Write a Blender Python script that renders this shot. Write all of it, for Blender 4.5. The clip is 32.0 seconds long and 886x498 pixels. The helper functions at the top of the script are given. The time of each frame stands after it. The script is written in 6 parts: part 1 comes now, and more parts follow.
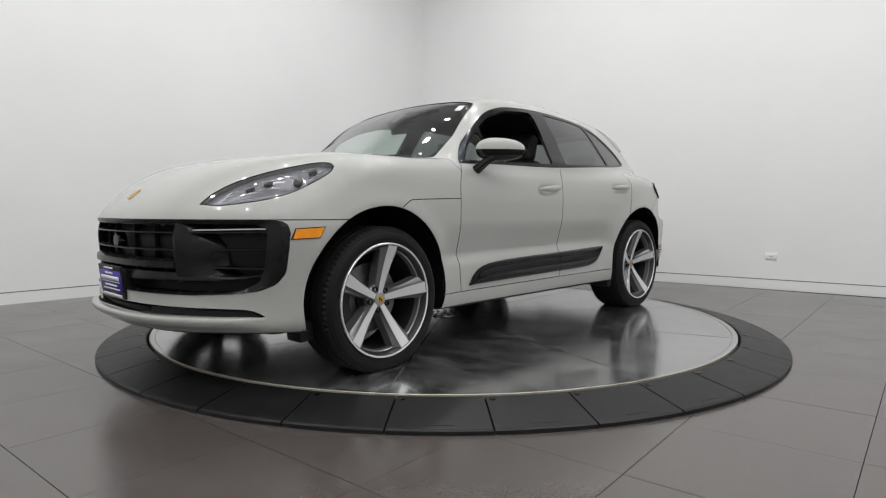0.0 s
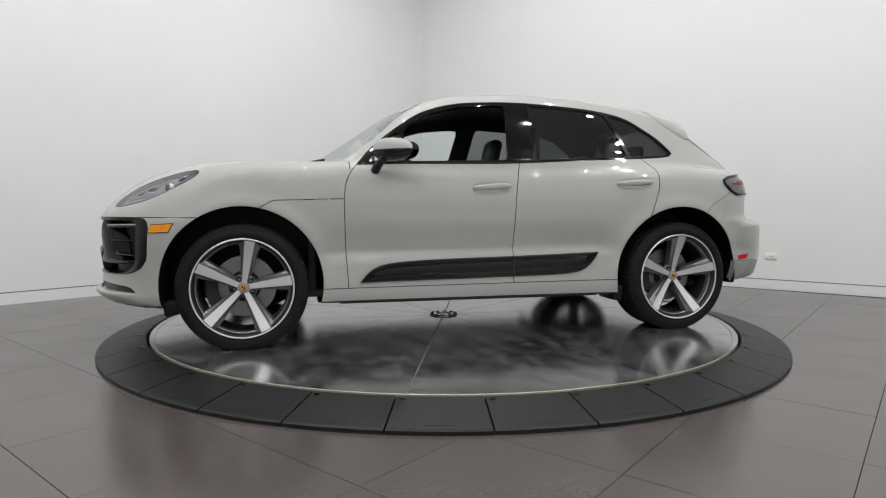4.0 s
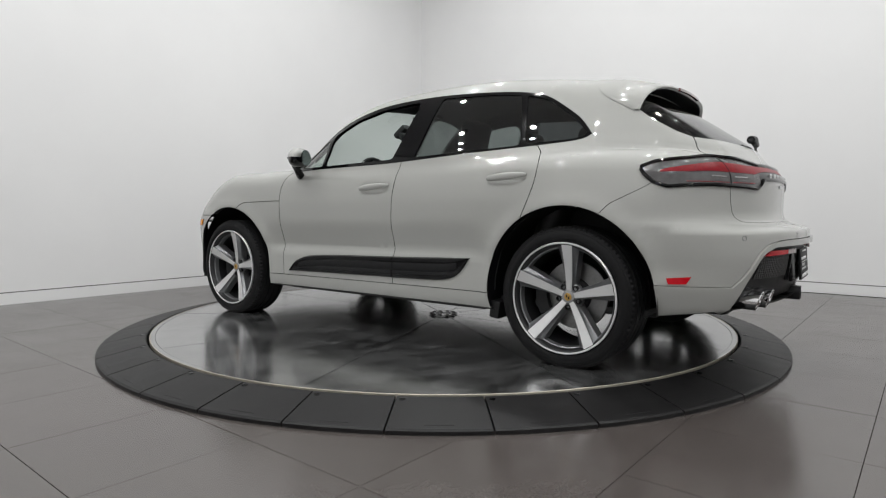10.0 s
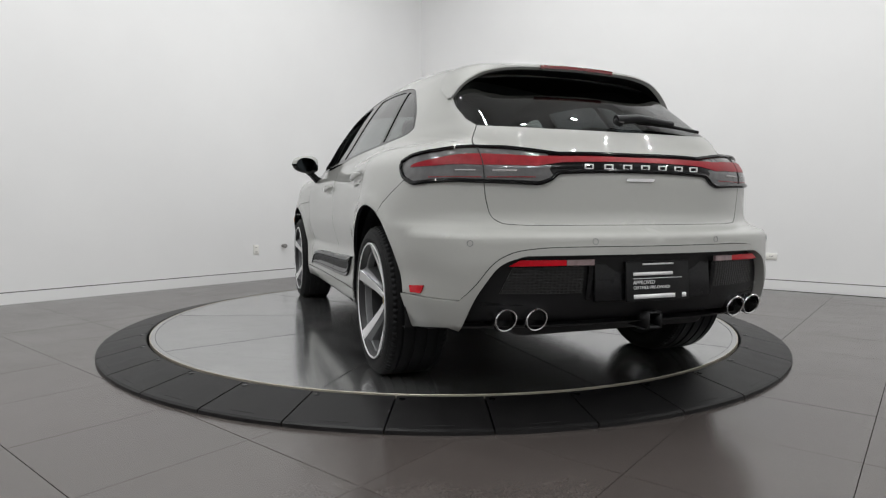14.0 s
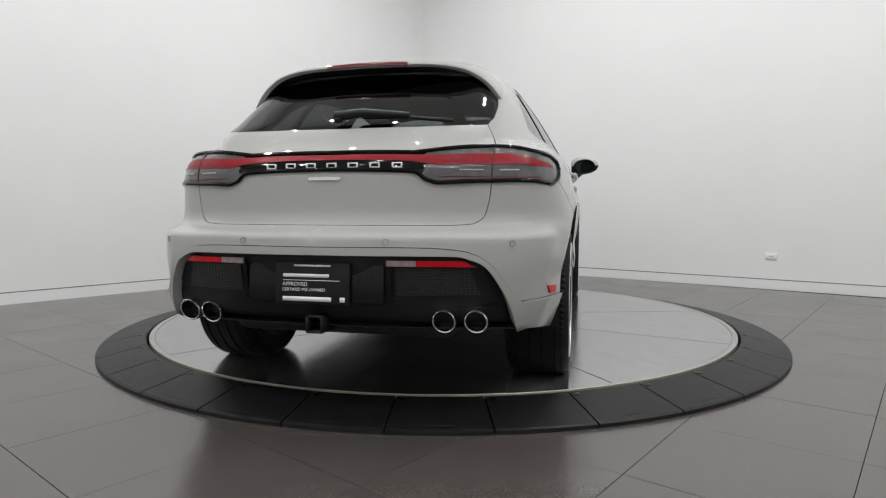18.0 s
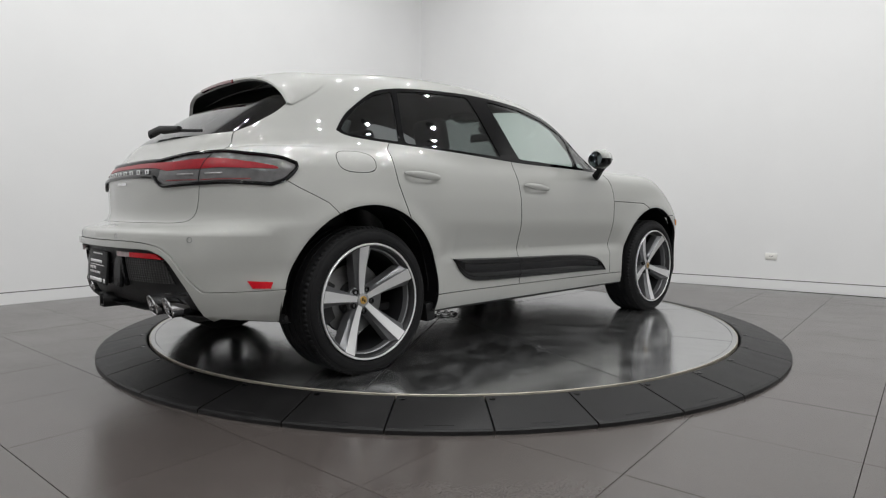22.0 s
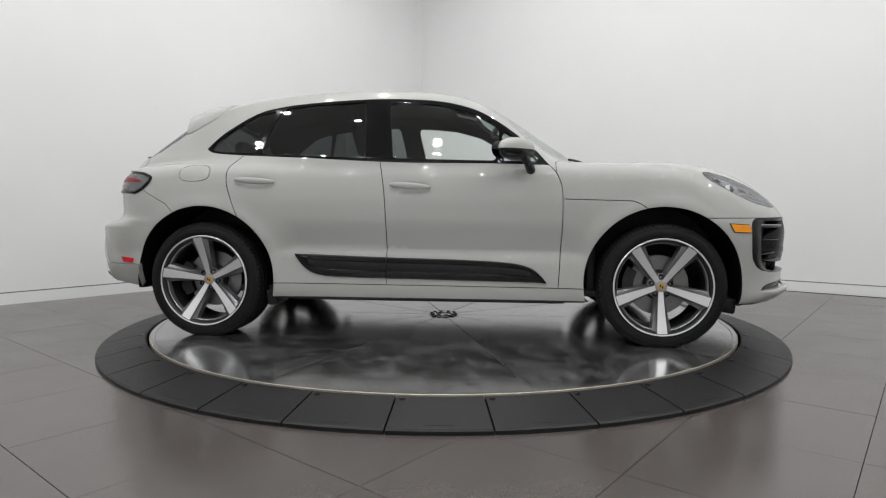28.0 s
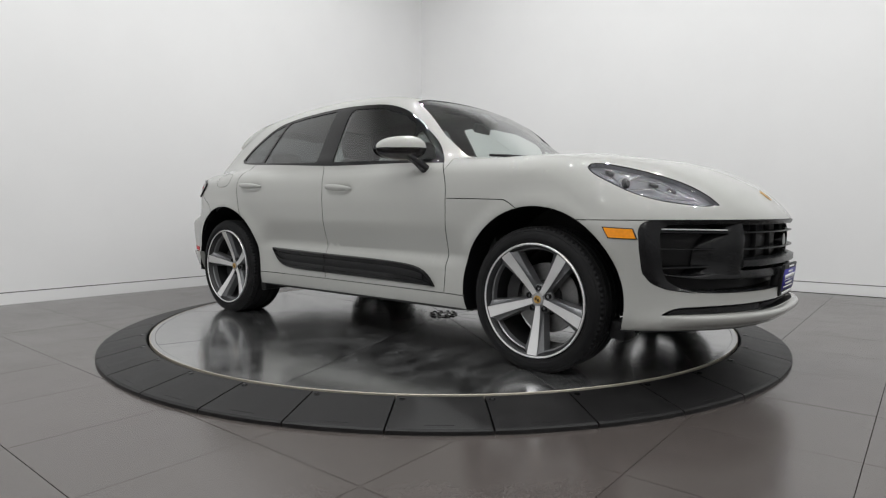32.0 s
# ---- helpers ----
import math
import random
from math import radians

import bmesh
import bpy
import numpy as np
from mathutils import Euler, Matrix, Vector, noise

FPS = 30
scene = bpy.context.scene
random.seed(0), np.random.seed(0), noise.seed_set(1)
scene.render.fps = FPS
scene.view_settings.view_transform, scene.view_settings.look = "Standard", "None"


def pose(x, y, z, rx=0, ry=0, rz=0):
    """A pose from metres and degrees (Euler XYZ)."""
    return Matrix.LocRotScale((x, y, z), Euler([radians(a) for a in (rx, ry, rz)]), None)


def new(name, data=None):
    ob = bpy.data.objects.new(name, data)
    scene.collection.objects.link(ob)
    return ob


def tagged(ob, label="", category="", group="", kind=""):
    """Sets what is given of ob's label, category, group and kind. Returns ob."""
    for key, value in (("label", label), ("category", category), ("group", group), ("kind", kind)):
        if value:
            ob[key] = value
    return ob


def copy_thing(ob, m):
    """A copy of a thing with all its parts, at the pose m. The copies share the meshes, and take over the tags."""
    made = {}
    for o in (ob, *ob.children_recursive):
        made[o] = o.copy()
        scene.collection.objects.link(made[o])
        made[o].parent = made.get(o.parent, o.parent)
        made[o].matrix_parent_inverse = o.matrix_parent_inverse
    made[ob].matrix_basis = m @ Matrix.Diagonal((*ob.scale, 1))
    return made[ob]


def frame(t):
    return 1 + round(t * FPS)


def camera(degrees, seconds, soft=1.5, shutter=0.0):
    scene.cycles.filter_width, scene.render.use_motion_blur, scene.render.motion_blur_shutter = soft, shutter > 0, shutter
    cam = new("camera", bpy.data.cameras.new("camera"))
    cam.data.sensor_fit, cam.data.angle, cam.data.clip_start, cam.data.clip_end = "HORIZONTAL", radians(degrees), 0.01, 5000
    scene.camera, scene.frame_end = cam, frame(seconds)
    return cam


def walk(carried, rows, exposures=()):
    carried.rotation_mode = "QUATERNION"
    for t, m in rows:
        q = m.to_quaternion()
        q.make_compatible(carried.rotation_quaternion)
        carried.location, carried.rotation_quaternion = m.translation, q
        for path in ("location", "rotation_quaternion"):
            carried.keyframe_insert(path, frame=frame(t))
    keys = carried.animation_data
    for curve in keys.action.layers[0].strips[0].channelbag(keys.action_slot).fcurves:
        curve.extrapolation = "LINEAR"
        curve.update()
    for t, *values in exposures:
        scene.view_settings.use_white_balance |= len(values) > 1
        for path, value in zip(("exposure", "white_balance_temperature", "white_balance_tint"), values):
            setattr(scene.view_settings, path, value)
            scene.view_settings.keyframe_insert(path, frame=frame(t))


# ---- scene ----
# camera: it stands still on its stand in front of the turntable
FLOOR_TO_DISC = 0.07
cam = camera(72.486, 32.0, soft=1.2)
EYE_POSE = pose(0, -4.6147, 0.8018 + FLOOR_TO_DISC, 90 - 3.7005, 0, 0.0614) @ pose(0, 0, 0, 0, 0, 0.0725)
walk(cam, [(0.0, EYE_POSE), (32.0, EYE_POSE)])

# light: a bright white studio lit by round ceiling spots, a dim neutral world behind the walls
world = bpy.data.worlds.new("world")
scene.world = world
world.use_nodes = True
world.node_tree.nodes["Background"].inputs[0].default_value = (0.8, 0.85, 0.9, 1)
world.node_tree.nodes["Background"].inputs[1].default_value = 0.3
scene.view_settings.exposure = 0.0
LAMP_WATTS, MIDDLE_WATTS = 26.5, 9.0

# the room's own axes: A runs along the one wall away from the camera, B along the other
WALL_A, WALL_B, TILE_TURN = 48.9, -37.4, 51.0
CORNER = Vector((-0.35, 5.07, 0))
ROOM_A = Vector((math.cos(radians(WALL_A)), math.sin(radians(WALL_A)), 0))
ROOM_B = Vector((math.cos(radians(WALL_B)), math.sin(radians(WALL_B)), 0))
OUT_A = Vector((-ROOM_A.y, ROOM_A.x, 0))
OUT_B = Vector((-ROOM_B.y, ROOM_B.x, 0))
ROOM_LEN, ROOM_H = 11.0, 5.4


def room(a, b, z=0.0):
    """Point a metres back from the corner along the left wall, b metres along the right wall."""
    return CORNER - ROOM_A * a + ROOM_B * b + Vector((0, 0, z))


# ---- mesh helpers ----
def obj(name, bm, material, parent=None, label="", smooth=True):
    me = bpy.data.meshes.new(name)
    bm.to_mesh(me)
    bm.free()
    for p in me.polygons:
        p.use_smooth = smooth
    if material:
        me.materials.append(material)
    ob = new(name, me)
    if parent:
        ob.parent = parent
    if label:
        ob["label"] = label
    return ob


def part(name, bm, material, parent, label="", smooth=True):
    return obj(name, bm, material, parent, label, smooth)


def sharpen(bm, degrees=35):
    lim = radians(degrees)
    for e in bm.edges:
        if len(e.link_faces) == 2 and e.calc_face_angle(0) > lim:
            e.smooth = False
    return bm


def box_bm(size, m=None, bevel=0.0, seg=2):
    bm = bmesh.new()
    bmesh.ops.create_cube(bm, size=1, matrix=(m or Matrix()) @ Matrix.Diagonal((*size, 1)))
    if bevel:
        bmesh.ops.bevel(bm, geom=list(bm.edges), offset=bevel, segments=seg, profile=0.5, affect="EDGES")
    return sharpen(bm)


def lathe_bm(profile, steps=48, m=None, closed=False):
    """Turn a profile of (radius, height) pairs about z."""
    bm = bmesh.new()
    rings = []
    for r, h in profile:
        rings.append([bm.verts.new((r * math.cos(2 * math.pi * i / steps), r * math.sin(2 * math.pi * i / steps), h)) for i in range(steps)])
    pairs = list(zip(rings, rings[1:])) + ([(rings[-1], rings[0])] if closed else [])
    for p, q in pairs:
        for i in range(steps):
            j = (i + 1) % steps
            bm.faces.new((p[i], p[j], q[j], q[i]))
    if not closed:
        if profile[0][0] > 1e-6:
            bm.faces.new(rings[0][::-1])
        if profile[-1][0] > 1e-6:
            bm.faces.new(rings[-1])
    bmesh.ops.remove_doubles(bm, verts=bm.verts, dist=1e-6)
    bmesh.ops.recalc_face_normals(bm, faces=bm.faces)
    if m:
        bm.transform(m)
    return sharpen(bm)


def tube_bm(points, radius, steps=10, closed=False):
    """A round bar along points."""
    bm = bmesh.new()
    pts = [Vector(p) for p in points]
    rings = []
    n = len(pts)
    up = Vector((0.13, 0.21, 1))
    for i, p in enumerate(pts):
        a, b = (pts[i - 1], pts[(i + 1) % n]) if closed else (pts[max(i - 1, 0)], pts[min(i + 1, n - 1)])
        d = (b - a).normalized()
        u = d.cross(up).normalized()
        v = d.cross(u)
        r = radius[i] if isinstance(radius, (list, tuple)) else radius
        rings.append([bm.verts.new(p + r * (u * math.cos(2 * math.pi * k / steps) + v * math.sin(2 * math.pi * k / steps))) for k in range(steps)])
    for i in range(n if closed else n - 1):
        p, q = rings[i], rings[(i + 1) % n]
        for k in range(steps):
            j = (k + 1) % steps
            bm.faces.new((p[k], p[j], q[j], q[k]))
    if not closed:
        bm.faces.new(rings[0][::-1])
        bm.faces.new(rings[-1])
    bmesh.ops.recalc_face_normals(bm, faces=bm.faces)
    return sharpen(bm, 50)


def slab_bm(outline, thick, m=None, bevel=0.0, seg=2):
    """A flat outline of (x, y) pairs raised by thick."""
    bm = bmesh.new()
    low = [bm.verts.new((x, y, 0)) for x, y in outline]
    top = [bm.verts.new((x, y, thick)) for x, y in outline]
    bm.faces.new(low[::-1])
    bm.faces.new(top)
    n = len(outline)
    for i in range(n):
        j = (i + 1) % n
        bm.faces.new((low[i], low[j], top[j], top[i]))
    bmesh.ops.recalc_face_normals(bm, faces=bm.faces)
    if bevel:
        bmesh.ops.bevel(bm, geom=list(bm.edges), offset=bevel, segments=seg, profile=0.5, affect="EDGES")
    if m:
        bm.transform(m)
    return sharpen(bm)


def rounded(points, radius=0.02, steps=4):
    """A closed outline with its corners rounded."""
    out, n = [], len(points)
    for i in range(n):
        p, a, b = Vector(points[i]), Vector(points[i - 1]), Vector(points[(i + 1) % n])
        u, v = a - p, b - p
        r = min(radius, u.length * 0.45, v.length * 0.45)
        s, e = p + u.normalized() * r, p + v.normalized() * r
        for k in range(steps + 1):
            t = k / steps
            q = s * (1 - t) ** 2 + p * 2 * t * (1 - t) + e * t * t
            out.append(tuple(q))
    return out


def merge(*bms):
    out = bmesh.new()
    for b in bms:
        me = bpy.data.meshes.new("tmp")
        b.to_mesh(me)
        b.free()
        out.from_mesh(me)
        bpy.data.meshes.remove(me)
    return out


# ---- materials ----
class Nodes:
    """A material's nodes in short calls."""

    def __init__(self, name):
        self.mat = bpy.data.materials.new(name)
        self.mat.use_nodes = True
        self.t = self.mat.node_tree
        self.bsdf = self.t.nodes["Principled BSDF"]
        self.out = self.t.nodes["Material Output"]

    def add(self, kind, **sets):
        n = self.t.nodes.new(kind)
        for k, v in sets.items():
            if k in n.inputs:
                n.inputs[k].default_value = v
        return n

    def link(self, a, b):
        self.t.links.new(a, b)

    def coords(self, scale=(1, 1, 1), kind="Object"):
        c = self.add("ShaderNodeTexCoord")
        m = self.add("ShaderNodeMapping")
        m.inputs["Scale"].default_value = scale
        self.link(c.outputs[kind], m.inputs["Vector"])
        return m.outputs[0]

    def noise(self, vec, scale, detail=4.0, rough=0.55, distortion=0.0):
        n = self.add("ShaderNodeTexNoise", Scale=scale, Detail=detail, Roughness=rough, Distortion=distortion)
        self.link(vec, n.inputs["Vector"])
        return n.outputs["Fac"]

    def ramp(self, fac, stops):
        r = self.add("ShaderNodeValToRGB")
        el = r.color_ramp.elements
        while len(el) < len(stops):
            el.new(0.5)
        for e, (p, c) in zip(el, stops):
            e.position, e.color = p, (*c, 1) if len(c) == 3 else c
        self.link(fac, r.inputs[0])
        return r.outputs[0]

    def mix(self, fac, a, b, blend="MIX"):
        m = self.add("ShaderNodeMix")
        m.data_type, m.blend_type = "RGBA", blend
        for sock, v in ((m.inputs[0], fac), (m.inputs[6], a), (m.inputs[7], b)):
            if isinstance(v, (int, float)):
                sock.default_value = v
            elif isinstance(v, tuple):
                sock.default_value = (*v, 1)
            else:
                self.link(v, sock)
        return m.outputs[2]

    def bump(self, height, strength=0.2, distance=0.01):
        b = self.add("ShaderNodeBump", Strength=strength, Distance=distance)
        self.link(height, b.inputs["Height"])
        self.link(b.outputs[0], self.bsdf.inputs["Normal"])
        return b

    def set(self, **v):
        for k, x in v.items():
            self.bsdf.inputs[k.replace("_", " ")].default_value = x
        return self


def grey(v):
    return (v, v, v)


def plain(name, color, rough=0.5, metal=0.0, grain=60.0, amount=0.12, bump=0.0, coat=0.0, spec=0.5):
    """A paint, plastic, rubber or metal with a little variation in tone and gloss at two scales."""
    n = Nodes(name)
    v = n.coords()
    fine, wide = n.noise(v, grain, 5), n.noise(v, grain * 0.06, 3)
    both = n.mix(0.5, fine, wide)
    dark = tuple(c * (1 - amount) for c in color)
    light = tuple(min(1, c * (1 + amount)) for c in color)
    n.link(n.ramp(both, [(0.3, dark), (0.7, light)]), n.bsdf.inputs["Base Color"])
    n.link(n.ramp(both, [(0.3, grey(max(0.02, rough * 0.88))), (0.7, grey(min(1, rough * 1.12)))]), n.bsdf.inputs["Roughness"])
    n.set(Metallic=metal, Coat_Weight=coat, Coat_Roughness=0.012, Specular_IOR_Level=spec)
    if bump:
        n.bump(fine, bump, 0.004)
    return n.mat


def pane(name, tint, gloss_rough=0.02, ior=1.5, power=4.5, least=0.0):
    """A thin pane: it lets tinted light through and mirrors by its angle."""
    n = Nodes(name)
    t = n.add("ShaderNodeBsdfTransparent")
    t.inputs[0].default_value = (*tint, 1)
    g = n.add("ShaderNodeBsdfGlossy", Roughness=gloss_rough)
    f = n.add("ShaderNodeLayerWeight", Blend=0.5)
    p = n.add("ShaderNodeMath")
    p.operation = "POWER"
    p.inputs[1].default_value = power
    n.link(f.outputs["Facing"], p.inputs[0])
    base = max(least, ((ior - 1) / (ior + 1)) ** 2 * 1.6)
    a = n.add("ShaderNodeMath")
    a.operation, a.use_clamp = "MULTIPLY_ADD", True
    a.inputs[1].default_value, a.inputs[2].default_value = 1 - base, base
    n.link(p.outputs[0], a.inputs[0])
    m = n.add("ShaderNodeMixShader")
    n.link(a.outputs[0], m.inputs[0])
    n.link(t.outputs[0], m.inputs[1])
    n.link(g.outputs[0], m.inputs[2])
    n.link(m.outputs[0], n.out.inputs[0])
    n.t.nodes.remove(n.bsdf)
    return n.mat


def glow(name, color, strength):
    n = Nodes(name)
    n.set(Base_Color=(*color, 1), Emission_Color=(*color, 1), Emission_Strength=strength)
    return n.mat


def wall_mat():
    n = Nodes("white_wall_paint")
    v = n.coords()
    fine, wide = n.noise(v, 180, 3), n.noise(v, 1.3, 3)
    n.link(n.ramp(wide, [(0.3, (0.69, 0.689, 0.688)), (0.7, (0.712, 0.711, 0.709))]), n.bsdf.inputs["Base Color"])
    n.set(Roughness=0.6)
    n.bump(fine, 0.05, 0.002)
    return n.mat


def tile_mat():
    n = Nodes("grey_porcelain_tile")
    v = n.coords(kind="Object")
    info = n.add("ShaderNodeObjectInfo")
    fine, wide, streak = n.noise(v, 120, 5), n.noise(v, 2.2, 6, 0.6, 0.6), n.noise(n.coords((1, 5, 1)), 5, 6, 0.65)
    base = n.ramp(wide, [(0.25, (0.055, 0.0470, 0.0435)), (0.75, (0.077, 0.0662, 0.0612))])
    base = n.mix(0.35, base, n.ramp(streak, [(0.3, (0.051, 0.0440, 0.0408)), (0.7, (0.083, 0.0715, 0.0664))]))
    base = n.mix(0.25, base, n.ramp(info.outputs["Random"], [(0.0, (0.053, 0.0460, 0.0426)), (1.0, (0.081, 0.0700, 0.0646))]))
    base = n.mix(0.12, base, n.ramp(fine, [(0.4, (0.038, 0.0335, 0.0315)), (0.6, (0.100, 0.088, 0.083))]))
    n.link(base, n.bsdf.inputs["Base Color"])
    n.link(n.ramp(wide, [(0.2, grey(0.17)), (0.8, grey(0.27))]), n.bsdf.inputs["Roughness"])
    n.set(Specular_IOR_Level=0.95)
    n.bump(fine, 0.05, 0.002)
    return n.mat


def steel_mat():
    """Brushed plate, each sector rolled its own way, under a thin film of scuffs and dried wipe marks."""
    n = Nodes("brushed_steel_plate")
    info = n.add("ShaderNodeObjectInfo")
    turn = n.add("ShaderNodeVectorRotate")
    turn.rotation_type = "Z_AXIS"
    n.link(n.coords(), turn.inputs["Vector"])
    spin = n.add("ShaderNodeMath")
    spin.operation = "MULTIPLY"
    spin.inputs[1].default_value = 19.0
    n.link(info.outputs["Random"], spin.inputs[0])
    n.link(spin.outputs[0], turn.inputs["Angle"])

    def stretched(sx, sy):
        m = n.add("ShaderNodeMapping")
        m.inputs["Scale"].default_value = (sx, sy, 1)
        n.link(turn.outputs[0], m.inputs["Vector"])
        return m.outputs[0]

    wide = n.noise(stretched(1, 1.3), 1.3, 3, 0.5, 0.3)
    wipe = n.noise(stretched(1, 1.8), 2.6, 6, 0.6, 0.3)
    spots = n.noise(stretched(1, 1.6), 11, 5, 0.6, 0.2)
    grain = n.noise(stretched(4, 140), 8, 3)
    tone = n.mix(0.5, wide, wipe)
    film = n.mix(0.3, n.mix(0.4, wipe, wide), spots)
    base = n.ramp(tone, [(0.30, (0.43, 0.435, 0.44)), (0.70, (0.54, 0.545, 0.545))])
    base = n.mix(0.35, base, n.ramp(info.outputs["Random"], [(0.0, grey(0.38)), (1.0, grey(0.64))]))
    base = n.mix(0.10, base, n.ramp(grain, [(0.35, grey(0.30)), (0.65, grey(0.50))]))
    n.link(base, n.bsdf.inputs["Base Color"])
    n.link(n.ramp(film, [(0.36, grey(0.14)), (0.5, grey(0.16)), (0.66, grey(0.19))]), n.bsdf.inputs["Roughness"])
    wisps = n.noise(stretched(1, 1.8), 5.0, 6, 0.6, 0.4)
    marks = n.ramp(wisps, [(0.44, grey(1.0)), (0.58, grey(0.94)), (0.72, grey(0.86))])
    n.link(n.mix(1.0, n.ramp(film, [(0.38, grey(0.985)), (0.48, grey(0.965)), (0.56, grey(0.935)), (0.66, grey(0.90))]), marks, "MULTIPLY"), n.bsdf.inputs["Metallic"])
    n.bump(grain, 0.04, 0.001)
    return n.mat


WALL = wall_mat()
TILE = tile_mat()
STEEL = steel_mat()
GROUT = plain("dark_grout", (0.032, 0.027, 0.024), 0.9, bump=0.2)
CEILING = plain("light_grey_ceiling_paint", (0.52, 0.52, 0.52), 0.8, grain=90, amount=0.04)
REVEAL_SHADE = plain("reveal_shade_strip", (0.09, 0.085, 0.08), 0.8)
RUBBER = plain("black_moulded_plastic_ramp", (0.0092, 0.0089, 0.0091), 0.42, grain=160, amount=0.45, bump=0.22, spec=0.20)
PAINT = plain("light_grey_car_paint", (0.336, 0.338, 0.319), 0.5, grain=900, amount=0.015, coat=1.0)
BLACK_GLOSS = plain("gloss_black_trim", (0.004, 0.004, 0.0045), 0.07, amount=0.1, spec=0.3)
BLACK = plain("matt_black_plastic", (0.005, 0.005, 0.0056), 0.5, grain=400, bump=0.15, spec=0.3)
TYRE = plain("black_tyre_rubber", (0.0105, 0.0105, 0.011), 0.6, grain=150, amount=0.3, bump=0.2, spec=0.12)
CHROME = plain("polished_chrome", (0.75, 0.75, 0.76), 0.08, 1.0, amount=0.03)
LENS = glow("lamp_lens", (1.0, 0.98, 0.95), 6.0)


# ---- the studio ----
def wall_slab(name, p, q, out, z0, z1, thick=0.15):
    """A wall from p to q, z0 to z1, its thickness on the side out."""
    bm = bmesh.new()
    vs = [bm.verts.new((v.x, v.y, z)) for z in (z0, z1) for v in (p, q, q + out * thick, p + out * thick)]
    for f in ((0, 1, 2, 3), (7, 6, 5, 4), (0, 4, 5, 1), (1, 5, 6, 2), (2, 6, 7, 3), (3, 7, 4, 0)):
        bm.faces.new([vs[i] for i in f])
    bmesh.ops.recalc_face_normals(bm, faces=bm.faces)
    return bm


def build_room():
    L, H = ROOM_LEN, ROOM_H
    sides = (("wall_left", room(L, 0), room(0, 0), OUT_A), ("wall_right", room(0, 0), room(0, L), OUT_B),
             ("wall_near_right", room(0, L), room(L, L), -OUT_A), ("wall_near_left", room(L, L), room(L, 0), -OUT_B))
    for name, p, q, out in sides:
        ob = obj(name, wall_slab(name, p, q, out, 0.0, H), WALL, smooth=False)
        tagged(ob, "plain white painted studio wall", "wall", kind="structure")
        board = obj("baseboard", wall_slab("b", p, q, -out, 0.0, 0.105, 0.016), WALL, smooth=False)
        tagged(board, "white baseboard below a thin dark reveal line", "baseboard", kind="structure")
        # no recess here: a thin strip whose dark colour stands for the gap's shade
        gap = obj("trim", wall_slab("t", p, q, -out, 0.105, 0.114, 0.006), REVEAL_SHADE, smooth=False)
        tagged(gap, "thin strip coloured dark for the shade of a gap above the baseboard", "trim", kind="structure")
    bm = bmesh.new()
    for z in (H, H + 0.12):
        bm.faces.new([bm.verts.new(room(a, b, z)) for a, b in ((-0.2, -0.2), (-0.2, L + 0.2), (L + 0.2, L + 0.2), (L + 0.2, -0.2))])
    bmesh.ops.recalc_face_normals(bm, faces=bm.faces)
    tagged(obj("ceiling", bm, CEILING, smooth=False), "light grey painted studio ceiling with hanging round spots", "ceiling", kind="structure")


TILE_SIZE, JOINT = 0.61, 0.0024
TILE_A0, TILE_B0 = 2.31, 0.31


def build_floor():
    L = ROOM_LEN
    bm = bmesh.new()
    for z in (-0.006, -0.1):
        bm.faces.new([bm.verts.new(room(a, b, z)) for a, b in ((-0.2, -0.2), (-0.2, L + 0.2), (L + 0.2, L + 0.2), (L + 0.2, -0.2))])
    bmesh.ops.recalc_face_normals(bm, faces=bm.faces)
    floor = tagged(obj("floor", bm, GROUT, smooth=False), "grey porcelain tile floor laid square with thin dark joints", "floor", kind="structure")
    # one tile mesh, shared
    s = TILE_SIZE / 2 - JOINT / 2
    tb = bmesh.new()
    top = [tb.verts.new((x, y, 0)) for x, y in ((-s + 0.0004, -s + 0.0004), (s - 0.0004, -s + 0.0004), (s - 0.0004, s - 0.0004), (-s + 0.0004, s - 0.0004))]
    mid = [tb.verts.new((x, y, -0.0015)) for x, y in ((-s, -s), (s, -s), (s, s), (-s, s))]
    low = [tb.verts.new((v.co.x, v.co.y, -0.008)) for v in mid]
    tb.faces.new(top)
    for p, q in ((top, mid), (mid, low)):
        for i in range(4):
            tb.faces.new((p[i], q[i], q[(i + 1) % 4], p[(i + 1) % 4]))
    bmesh.ops.recalc_face_normals(tb, faces=tb.faces)
    me = bpy.data.meshes.new("tile")
    tb.to_mesh(me)
    tb.free()
    me.materials.append(TILE)
    rng = random.Random(5)
    ta = Vector((math.cos(radians(TILE_TURN)), math.sin(radians(TILE_TURN)), 0))
    tb_ = Vector((ta.y, -ta.x, 0))
    inv = Matrix((ROOM_A * -1, ROOM_B, Vector((0, 0, 1)))).transposed().inverted()
    for i in range(-17, 17):
        for j in range(-17, 17):
            c = ta * (-TILE_A0 + (i + 0.5) * TILE_SIZE) + tb_ * (TILE_B0 + (j + 0.5) * TILE_SIZE)
            q = inv @ (c - CORNER)
            if c.length < 1.75 or not (-0.1 < q.x < L - 0.2 and -0.1 < q.y < L - 0.2):
                continue
            t = new("tile", me)
            t.parent = floor
            t.matrix_basis = pose(c.x, c.y, rng.uniform(-0.0004, 0.0004), 0, 0, TILE_TURN + 90 * rng.randrange(4))


DISC_R, RING_R, SEGMENTS = 2.036, 2.33, 34

